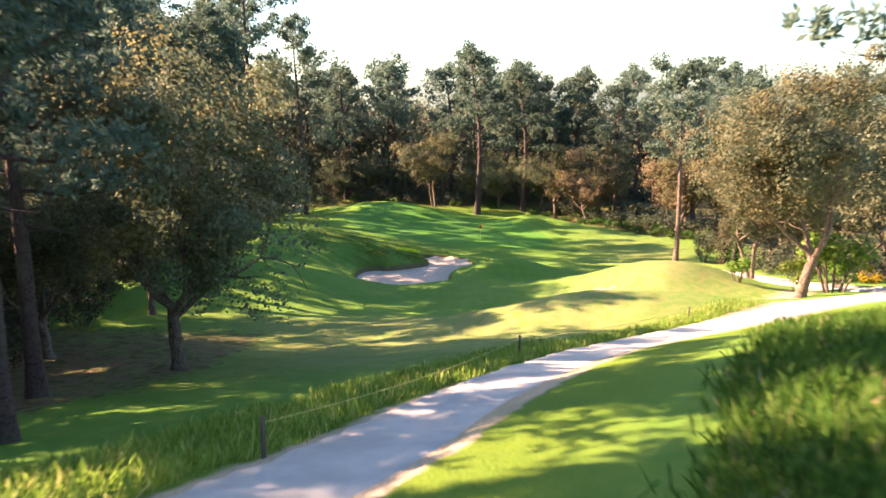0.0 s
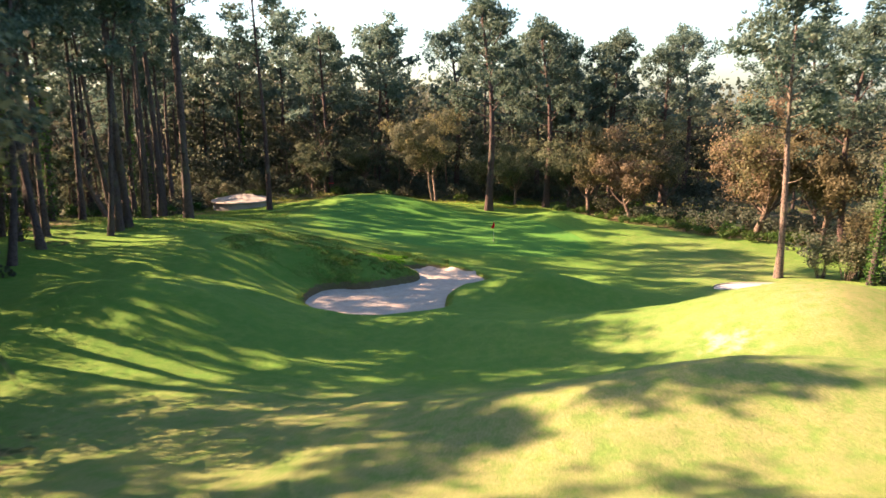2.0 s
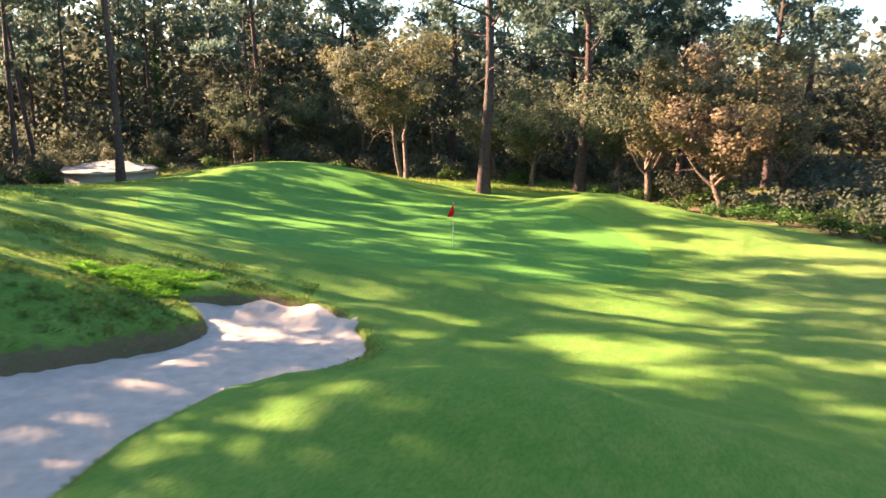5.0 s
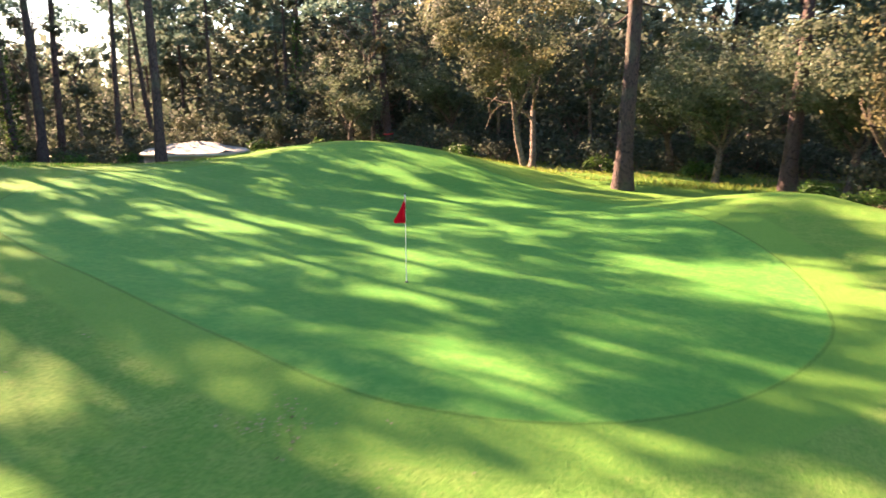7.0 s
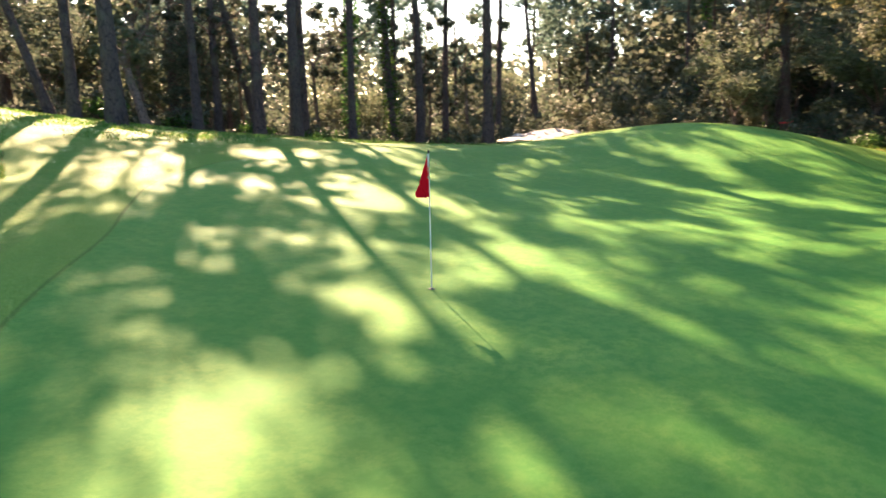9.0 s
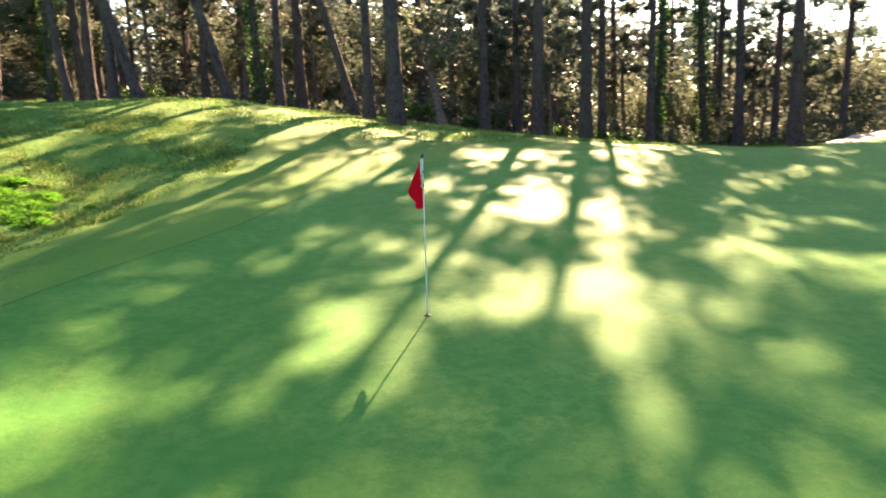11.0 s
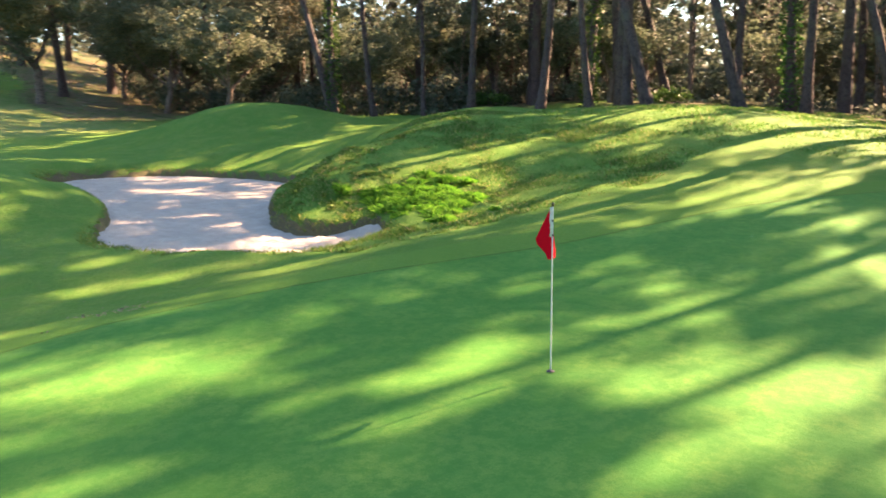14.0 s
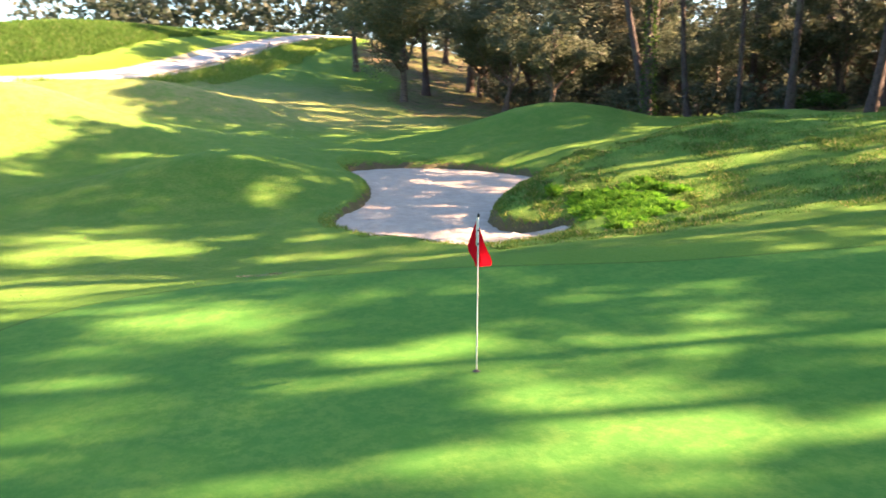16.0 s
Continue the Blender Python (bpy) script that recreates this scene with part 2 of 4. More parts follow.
    col = mix_node(n, l, steep, col, mix_node(n, l, fine, (0.075, 0.055, 0.036), (0.185, 0.140, 0.095)))
    col = mix_node(n, l, range_node(n, l, wide, 0.35, 0.65, 0.0, 0.25), col, (0.05, 0.135, 0.020))
    l.new(col, b.inputs["Base Color"])
    b.inputs["Roughness"].default_value = 0.68
    b.inputs["Specular IOR Level"].default_value = 0.03
    smooth = range_node(n, l, edge, -0.1, 0.1, 1.0, 0.12)
    bump_node(n, l, b, math_node(n, l, "MULTIPLY", math_node(n, l, "SUBTRACT", math_node(n, l, "ADD", fine, math_node(n, l, "MULTIPLY", mid, 1.5)), 1.0), smooth), 0.5, 0.10)
    return m


def sand_material():
    m, n, l, b = material("bunker_sand")
    tc = n.new("ShaderNodeTexCoord")
    xyz = tc.outputs["Object"]
    fine = noise_node(n, l, 60, 4, 0.7, xyz)
    mid = noise_node(n, l, 2.2, 5, 0.65, xyz)
    col = mix_node(n, l, range_node(n, l, mid, 0.3, 0.7), (0.315, 0.280, 0.245), (0.400, 0.358, 0.312))
    col = mix_node(n, l, range_node(n, l, fine, 0.35, 0.75, 0, 0.4), col, (0.21, 0.19, 0.165))
    l.new(col, b.inputs["Base Color"])
    b.inputs["Roughness"].default_value = 0.95
    w = n.new("ShaderNodeTexVoronoi")
    w.inputs["Scale"].default_value = 3.2
    l.new(xyz, w.inputs["Vector"])
    prints = range_node(n, l, w.outputs[0], 0.0, 0.35)
    bump_node(n, l, b, math_node(n, l, "ADD", math_node(n, l, "MULTIPLY", prints, 0.5), math_node(n, l, "ADD", mid, math_node(n, l, "MULTIPLY", fine, 0.3))), 0.6, 0.06)
    return m


def concrete_material(name, a, c):
    m, n, l, b = material(name)
    tc = n.new("ShaderNodeTexCoord")
    xyz = tc.outputs["Object"]
    fine = noise_node(n, l, 30, 5, 0.7, xyz)
    mid = noise_node(n, l, 0.8, 5, 0.65, xyz)
    col = mix_node(n, l, range_node(n, l, mid, 0.3, 0.7), a, c)
    col = mix_node(n, l, range_node(n, l, fine, 0.4, 0.75, 0, 0.35), col, tuple(v * 0.7 for v in a))
    l.new(col, b.inputs["Base Color"])
    b.inputs["Roughness"].default_value = 0.85
    bump_node(n, l, b, fine, 0.3, 0.02)
    return m


def plain_material(name, col, rough=0.6, metal=0.0, grain=40.0):
    m, n, l, b = material(name)
    tc = n.new("ShaderNodeTexCoord")
    f = noise_node(n, l, grain, 4, 0.6, tc.outputs["Object"])
    l.new(mix_node(n, l, range_node(n, l, f, 0.3, 0.7), tuple(v * 0.82 for v in col), col), b.inputs["Base Color"])
    b.inputs["Roughness"].default_value, b.inputs["Metallic"].default_value = rough, metal
    return m


TURF = ground_material()
SAND = sand_material()
PAVING = concrete_material("path_concrete", (0.27, 0.268, 0.275), (0.36, 0.355, 0.36))
OLD_CONCRETE = concrete_material("old_concrete", (0.20, 0.185, 0.17), (0.33, 0.305, 0.275))
PINE_BARK = bark_material("pine_bark", (0.019, 0.014, 0.015), (0.094, 0.068, 0.064), (0.051, 0.037, 0.037))
PALE_BARK = bark_material("pale_pine_bark", (0.045, 0.032, 0.026), (0.235, 0.18, 0.145), (0.135, 0.095, 0.075))
RED_BARK = bark_material("reddish_pine_bark", (0.018, 0.011, 0.011), (0.105, 0.064, 0.058), (0.058, 0.036, 0.034))
OAK_BARK = bark_material("oak_bark", (0.03, 0.022, 0.017), (0.20, 0.15, 0.115), (0.11, 0.08, 0.06))
NEEDLES = leaf_material("pine_needles", [(0.0, (0.060, 0.102, 0.078)), (0.5, (0.112, 0.166, 0.128)), (1.0, (0.168, 0.222, 0.172))], 0.4, 0.5)
OLIVE_LEAF = leaf_material("olive_leaves", [(0.0, (0.064, 0.084, 0.048)), (0.55, (0.104, 0.124, 0.073)), (0.85, (0.140, 0.150, 0.093)), (1.0, (0.17, 0.172, 0.110))], 0.5, 0.45)
BROWN_LEAF = leaf_material("bronze_leaves", [(0.0, (0.085, 0.080, 0.040)), (0.5, (0.132, 0.122, 0.062)), (1.0, (0.19, 0.172, 0.09))], 0.5, 0.5)
ORANGE_LEAF = leaf_material("orange_leaves", [(0.0, (0.120, 0.096, 0.058)), (0.5, (0.210, 0.170, 0.102)), (1.0, (0.300, 0.248, 0.155))], 0.5, 0.5)
BUSH_LEAF = leaf_material("shrub_leaves", [(0.0, (0.044, 0.061, 0.041)), (0.6, (0.074, 0.092, 0.062)), (1.0, (0.114, 0.121, 0.092))], 0.5, 0.5)
FRESH_LEAF = leaf_material("fresh_green_leaves", [(0.0, (0.06, 0.11, 0.012)), (0.6, (0.12, 0.20, 0.025)), (1.0, (0.20, 0.27, 0.05))], 0.4, 0.45)
IVY_LEAF = leaf_material("ivy_leaves", [(0.0, (0.022, 0.055, 0.012)), (0.6, (0.045, 0.10, 0.02)), (1.0, (0.09, 0.16, 0.035))], 0.45, 0.35)
GREY_LEAF = leaf_material("grey_green_leaves", [(0.0, (0.046, 0.059, 0.031)), (0.6, (0.1, 0.113, 0.064)), (1.0, (0.162, 0.172, 0.1))], 0.3, 0.5)
YELLOW_BLOOM = leaf_material("yellow_broom", [(0.0, (0.14, 0.15, 0.02)), (0.5, (0.40, 0.30, 0.02)), (1.0, (0.55, 0.42, 0.03))], 0.3, 0.6)
RANK_BLADES = leaf_material("rank_grass_blades", [(0.0, (0.034, 0.082, 0.011)), (0.6, (0.064, 0.128, 0.018)), (0.93, (0.11, 0.165, 0.034)), (1.0, (0.24, 0.20, 0.115))], 0.45, 0.6)
BLADES = leaf_material("grass_blades", [(0.0, (0.111, 0.195, 0.026)), (0.6, (0.208, 0.305, 0.055)), (0.9, (0.312, 0.364, 0.098)), (1.0, (0.429, 0.377, 0.169))], 0.5, 0.6)
ROUGH_BLADES = leaf_material("rough_grass_blades", [(0.0, (0.050, 0.120, 0.018)), (0.5, (0.100, 0.190, 0.032)), (0.8, (0.170, 0.225, 0.060)), (1.0, (0.32, 0.28, 0.14))], 0.4, 0.6)
LUSH_BLADES = leaf_material("lush_grass_blades", [(0.0, (0.055, 0.150, 0.012)), (0.6, (0.110, 0.245, 0.020)), (1.0, (0.185, 0.320, 0.036))], 0.5, 0.6)


# ---- mesh helpers ----
class Buf:
    """Gathers quads, and makes one mesh of them."""

    def __init__(self):
        self.v, self.f, self.n = [], [], 0

    def add(self, verts, faces):
        self.v.append(np.asarray(verts, float))
        self.f.append(np.asarray(faces, int) + self.n)
        self.n += len(verts)

    def mesh(self, name, mat, smooth=False):
        v, f = np.concatenate(self.v), np.concatenate(self.f)
        me = bpy.data.meshes.new(name)
        me.vertices.add(len(v))
        me.vertices.foreach_set("co", v.ravel())
        me.loops.add(f.size)
        me.loops.foreach_set("vertex_index", f.ravel())
        me.polygons.add(len(f))
        me.polygons.foreach_set("loop_start", np.arange(0, f.size, 4))
        me.polygons.foreach_set("loop_total", np.full(len(f), 4))
        if smooth:
            me.polygons.foreach_set("use_smooth", np.ones(len(f), bool))
        me.materials.append(mat)
        me.update(calc_edges=True)
        return me


def unit(v):
    return v / (np.linalg.norm(v, axis=-1, keepdims=True) + 1e-9)


def tube(buf, points, radii, sides=7, cap=True, rough=0.0, rng=None):
    """A tapering limb along the points."""
    p, r = np.asarray(points, float), np.asarray(radii, float)
    n = len(p)
    along = unit(np.gradient(p, axis=0))
    ref = np.array([1.0, 0, 0]) if abs(along[0][0]) < 0.8 else np.array([0, 1.0, 0])
    a = unit(np.cross(along, ref))
    b = np.cross(along, a)
    ang = np.arange(sides) * 2 * np.pi / sides
    rr = r[:, None] * np.ones((n, sides))
    if rough and rng is not None:
        rr = rr * (1 + rough * rng.uniform(-1, 1, (n, sides)))
    ring = p[:, None] + rr[..., None] * (np.cos(ang)[None, :, None] * a[:, None] + np.sin(ang)[None, :, None] * b[:, None])
    i = np.arange(n - 1)[:, None] * sides
    k = np.arange(sides)[None]
    kn = (k + 1) % sides
    faces = np.stack([i + k, i + kn, i + sides + kn, i + sides + k], -1).reshape(-1, 4)
    verts = ring.reshape(-1, 3)
    if cap:
        verts = np.vstack([verts, p[-1] + along[-1] * r[-1] * 0.6])
        top = (n - 1) * sides
        kk = np.arange(0, sides - 1, 2)
        faces = np.vstack([faces, np.stack([top + kk, top + kk + 1, top + (kk + 2) % sides, np.full(len(kk), n * sides)], -1)])
    buf.add(verts, faces)


def leaves(buf, centres, size, rng, long=1.5, flat=0.0, out=None):
    """One small leaf at each centre, turned at random or facing roughly outwards."""
    c = np.asarray(centres, float)
    n = len(c)
    d = unit(rng.normal(size=(n, 3)) * (1, 1, 1 - flat))
    face = rng.normal(size=(n, 3)) if out is None else unit(out + rng.normal(size=(n, 3)) * 0.42)
    if out is not None:
        d = unit(np.cross(face, rng.normal(size=(n, 3))))
    s = unit(np.cross(d, face))
    w = size * rng.uniform(0.6, 1.3, (n, 1)) * 0.5
    v = np.stack([c - d * w * long, c + s * w, c + d * w * long, c - s * w], 1).reshape(-1, 3)
    buf.add(v, np.arange(4 * n).reshape(-1, 4))


def needles(buf, tips, ways, size, rng, wide=0.13):
    """Sprays of long narrow needles that fan out from twig ends."""
    n = len(tips)
    d = unit(0.8 * ways + rng.normal(size=(n, 3)) * 0.75)
    s = unit(np.cross(d, ways + rng.normal(size=(n, 3)) * 0.5))
    ln = size * rng.uniform(0.7, 1.3, (n, 1))
    wd = ln * wide
    v = np.stack([tips, tips + d * ln * 0.5 + s * wd, tips + d * ln, tips + d * ln * 0.5 - s * wd], 1).reshape(-1, 3)
    buf.add(v, np.arange(4 * n).reshape(-1, 4))


def blob_points(rng, n, centre, radii, shell=0.45):
    """Points in a lumpy ellipsoid, denser to its outside."""
    d = unit(rng.normal(size=(n, 3)))
    lump = 1 + 0.22 * np.sin(3.1 * d[:, :1] + 4 * d[:, 1:2]) * np.cos(3.7 * d[:, 2:] + rng.uniform(0, 6))
    r = (shell + (1 - shell) * rng.uniform(0, 1, (n, 1)) ** 0.7) * lump
    return np.asarray(centre) + d * r * np.asarray(radii)


def part(name, mesh, parent, label=""):
    ob = new(name, mesh)
    ob.parent = parent
    if label:
        tagged(ob, label)
    return ob


def base(name, label, category, group=""):
    return tagged(new(name), label, category, group)


def curve_limb(rng, start, way, length, rise, segs=5, wander=0.10):
    """Points of a limb that bends upwards and wanders."""
    p = [np.asarray(start, float)]
    d = unit(np.asarray(way, float))
    for _ in range(segs):
        d = unit(d + np.array([0, 0, rise]) / segs + rng.normal(size=3) * wander)
        p.append(p[-1] + d * length / segs)
    return np.array(p)


# ---- trees ----
def pine(seed, height, crown_from=0.52, spread=4.2, branches=20, tufts=15, lean=(0.0, 0.0), bark=None, radius=None, needle=0.42, sprays=6, twigs=True, wide=0.19, boughs=(),
         label="tall maritime pine with a bare trunk and high open crown"):
    rng = np.random.default_rng(seed)
    tree = base("pine_tree", label, "pine tree", "pines round the golf green")
    wood, crown = Buf(), Buf()
    k = np.linspace(0, 1, 13)
    bend = rng.normal(size=2) * 0.018 * height
    path = np.stack([lean[0] * height * k + bend[0] * np.sin(k * 4.0 + seed) * k, lean[1] * height * k + bend[1] * np.sin(k * 3.2 + 2 * seed) * k, height * 0.95 * k - 0.25], 1)
    r0 = radius or 0.0165 * height
    rad = r0 * (1.0 - 0.78 * k ** 1.2) * (1 + 0.45 * np.exp(-k * 26))
    tube(wood, path, rad, 10, True, 0.07, rng)
    for i in range(branches + len(boughs)):
        u = crown_from + (0.985 - crown_from) * (i + rng.uniform(0, 0.8)) / branches
        if i >= branches:
            u = boughs[i - branches][0]
        at = np.array([np.interp(u, k, path[:, j]) for j in range(3)])
        w = (u - crown_from) / (1 - crown_from)
        reach = spread * (0.55 + 0.75 * np.sin(np.pi * min(1, 0.22 + 0.72 * w))) * rng.uniform(0.55, 1.15) * (1.0 if w < 0.85 else 0.55)
        az = i * 2.4 + rng.uniform(-0.5, 0.5)
        way = np.array([np.cos(az), np.sin(az), rng.uniform(0.05, 0.35) + 0.65 * w])
        if i >= branches:
            reach, az = boughs[i - branches][1:]
            way = np.array([np.cos(az), np.sin(az), 0.1])
        limb = curve_limb(rng, at, way, reach, 0.35 if i < branches else 0.1, 5, 0.13 if i < branches else 0.07)
        br = np.interp(u, k, rad) * 0.42
        tube(wood, limb, br * np.linspace(1, 0.25, 6), 5, False)
        for q in (2, 3, 4, 5):
            n_side = 2 if q > 2 else 1
            for _ in range(n_side):
                side = curve_limb(rng, limb[q], limb[q] - limb[q - 1] + rng.normal(size=3) * 0.5 * reach / 5, reach * rng.uniform(0.14, 0.30), 0.5, 3, 0.2)
                if twigs:
                    tube(wood, side, br * 0.28 * np.linspace(1, 0.4, 4), 3, False)
                size = rng.uniform(0.6, 1.05) * (0.50 + 0.17 * spread)
                tips = blob_points(rng, tufts, side[-1] + (0, 0, 0.15), (size, size, size * 0.62), 0.2)
                ways = unit(tips - side[-1] + (0, 0, 0.35))
                needles(crown, np.repeat(tips, sprays, 0), np.repeat(ways, sprays, 0), needle, rng, wide)
    for _ in range(5):
        u = rng.uniform(0.28, crown_from)
        at = np.array([np.interp(u, k, path[:, j]) for j in range(3)])
        az = rng.uniform(0, 6.28)
        dead = curve_limb(rng, at, (np.cos(az), np.sin(az), rng.uniform(-0.1, 0.3)), rng.uniform(0.7, 2.6), -0.1, 4, 0.2)
        tube(wood, dead, r0 * 0.18 * np.linspace(1, 0.2, 5), 4, False)
    part("trunk", wood.mesh("pine_trunk", bark or PINE_BARK, True), tree, "rough grey-brown bark")
    part("crown", crown.mesh("pine_crown", NEEDLES), tree, "sprays of dark green needles")
    return tree


def oak(seed, height, width, leaf, trunk_part=0.25, stems=1, clumps=46, per=130, size=0.20, lean=(0, 0), bark=None, name="oak_tree",
        label="oak tree with a dense olive-green crown", radius=None, category="oak tree", second=None, low=0.32):
    rng = np.random.default_rng(seed)
    tree = base(name, label, category, "broad-leaved trees by the fairway")
    wood, crown, extra = Buf(), Buf(), Buf()
    r0 = radius or 0.021 * height
    ends = []
    for s in range(stems):
        az0 = s * 2.4 + seed
        off = np.array([np.cos(az0), np.sin(az0), 0]) * (0.35 if stems > 1 else 0)
        way = np.array([lean[0] + 0.28 * np.cos(az0) * (stems > 1), lean[1] + 0.28 * np.sin(az0) * (stems > 1), 1])
        trunk = curve_limb(rng, off + (0, 0, -0.2), way, height * trunk_part + 0.2, 0.05, 6, 0.06)
        r = r0 / math.sqrt(stems)
        tube(wood, trunk, r * np.array([1.45, 1.1, 1, 0.95, 0.9, 0.86, 0.8]), 9, False, 0.08, rng)
        forks = 5 if stems == 1 else 3
        for f in range(forks):
            az = az0 + f * 6.28 / forks + rng.uniform(-0.5, 0.5)
            limb = curve_limb(rng, trunk[-1 - (f % 2)], (0.75 * np.cos(az), 0.75 * np.sin(az), 0.55 + 0.4 * (f == 0)), height * rng.uniform(0.26, 0.40), 0.5, 5, 0.16)
            tube(wood, limb, r * 0.55 * np.linspace(1, 0.35, 6), 6, False)
            for g in range(5):
                q = rng.integers(2, 6)
                twig = curve_limb(rng, limb[q], limb[q] - limb[q - 1] + rng.normal(size=3) * height * 0.045, height * rng.uniform(0.10, 0.24), 0.3, 4, 0.22)
                tube(wood, twig, r * 0.2 * np.linspace(1, 0.25, 5), 4, False)
                ends.append(twig[-1])
    ends = np.array(ends)
    mid = np.array([ends[:, 0].mean(), ends[:, 1].mean(), height * 0.62])
    ball = unit(rng.normal(size=(11, 3)) + (0, 0, 0.15))
    lobes = mid + ball * np.array([width * 0.5, width * 0.5, height * 0.36]) * rng.uniform(0.45, 0.85, (11, 1))
    under = lobes[:, 2] < mid[2] - 0.12 * height
    lobes[under, :2] = mid[:2] + 0.55 * (lobes[under, :2] - mid[:2])
    for c in range(clumps):
        if c < len(ends) and c % 2 == 0:
            at = ends[c]
        else:
            d = unit(rng.normal(size=3))
            at = lobes[rng.integers(len(lobes))] + rng.normal(size=3) * np.array([0.10, 0.10, 0.075]) * width
        at = np.clip(at, (mid[0] - width * 0.52, mid[1] - width * 0.52, height * max(low, trunk_part * 0.9)), (mid[0] + width * 0.52, mid[1] + width * 0.52, height * 0.97))
        if at[2] < mid[2] - 0.2 * height:
            at = np.array([mid[0] + 0.6 * (at[0] - mid[0]), mid[1] + 0.6 * (at[1] - mid[1]), at[2]])
        cr = width * rng.uniform(0.055, 0.165)
        pts = blob_points(rng, per, at, (cr, cr, cr * 0.75), 0.35)
        leaves(extra if second is not None and rng.uniform() < 0.4 else crown, pts, size, rng, 1.3, 0, unit(pts - at + (0, 0, 0.25 * cr)) + 0.35 * unit(pts - mid))
    stray = blob_points(rng, per * 3, mid, (width * 0.5, width * 0.5, height * 0.38), 0.55)
    leaves(crown, stray, size, rng, 1.3, 0, unit(stray - mid))
    part("trunk", wood.mesh("oak_trunk", bark or OAK_BARK, True), tree, "fissured brown bark")
    part("crown", crown.mesh("oak_crown", leaf), tree)
    if second is not None and extra.n:
        part("crown", extra.mesh("oak_crown_tips", second), tree, "younger coloured leaf tips")
    return tree


def shrub(seed, radius, height, leaf, clumps=14, per=90, size=0.14, name="shrub", label="dense evergreen shrub at the wood's edge"):
    rng = np.random.default_rng(seed)
    bush = base(name, label, "shrub", "undergrowth shrubs")
    wood, crown = Buf(), Buf()
    for c in range(clumps):
        az, rr = rng.uniform(0, 6.28), radius * math.sqrt(rng.uniform(0, 1)) * 0.8
        top = height * rng.uniform(0.35, 0.95) * (1 - 0.35 * rr / radius)
        at = np.array([rr * np.cos(az), rr * np.sin(az), top])
        tube(wood, np.array([[at[0] * 0.3, at[1] * 0.3, -0.1], [at[0] * 0.7, at[1] * 0.7, top * 0.55], at]), [0.035, 0.025, 0.012], 4, False)
        cr = radius * rng.uniform(0.25, 0.45)
        pts = blob_points(rng, per, at, (cr, cr, min(cr, top * 0.8)), 0.3)
        leaves(crown, pts, size, rng, 1.3, 0, unit(pts - at + (0, 0, 0.2 * cr)))
    part("stem", wood.mesh("shrub_stems", OAK_BARK, True), bush)
    part("foliage", crown.mesh("shrub_foliage", leaf), bush)
    return bush


def ivy_on(tree, seed, height, radius, lean=(0, 0)):
    """Ivy that wraps a trunk."""
    rng = np.random.default_rng(seed)
    buf = Buf()
    n = int(900 * height / 6)
    z = rng.uniform(0.2, height, n)
    az = rng.uniform(0, 6.28, n)
    rr = radius * rng.uniform(0.9, 2.1, n) * (1.1 - 0.35 * z / height)
    leaves(buf, np.stack([lean[0] * z + rr * np.cos(az), lean[1] * z + rr * np.sin(az), z], 1), 0.17, rng, 1.1)
    part("ivy", buf.mesh("ivy", IVY_LEAF), tree, "climbing green ivy")


def stand(tree, x, y, turn=0.0, size=1.0, tall=None):
    """Moves a first tree to its place."""
    tree.matrix_basis = Matrix.LocRotScale((x, y, land_at(x, y)), Euler((0, 0, radians(turn))), (size, size, tall or size))
    return tree


def again(tree, x, y, turn=0.0, size=1.0, tall=None, label=""):
    ob = copy_thing(tree, Matrix.Identity(4))
    stand(ob, x, y, turn, size, tall)
    return tagged(ob, label)


# ---- ground ----
def axis(parts):
    out = []
    for a, b, s in parts:
        out += list(np.arange(a, b, s))
    out.append(parts[-1][1])
    return np.array(out)


def track_side(x, y):
    """Positive north-west of the cart path, negative south-east of it."""
    p = TRACK_LINE
    k = np.zeros(np.shape(x), int)
    best = np.full(np.shape(x), 1e9)
    for i in range(len(p) - 1):
        m = 0.5 * (p[i] + p[i + 1])
        d = (x - m[0]) ** 2 + (y - m[1]) ** 2
        k = np.where(d < best, i, k)
        best = np.minimum(best, d)
    a, b = p[k], p[k + 1]
    return (b[..., 0] - a[..., 0]) * (y - a[..., 1]) - (b[..., 1] - a[..., 1]) * (x - a[..., 0])


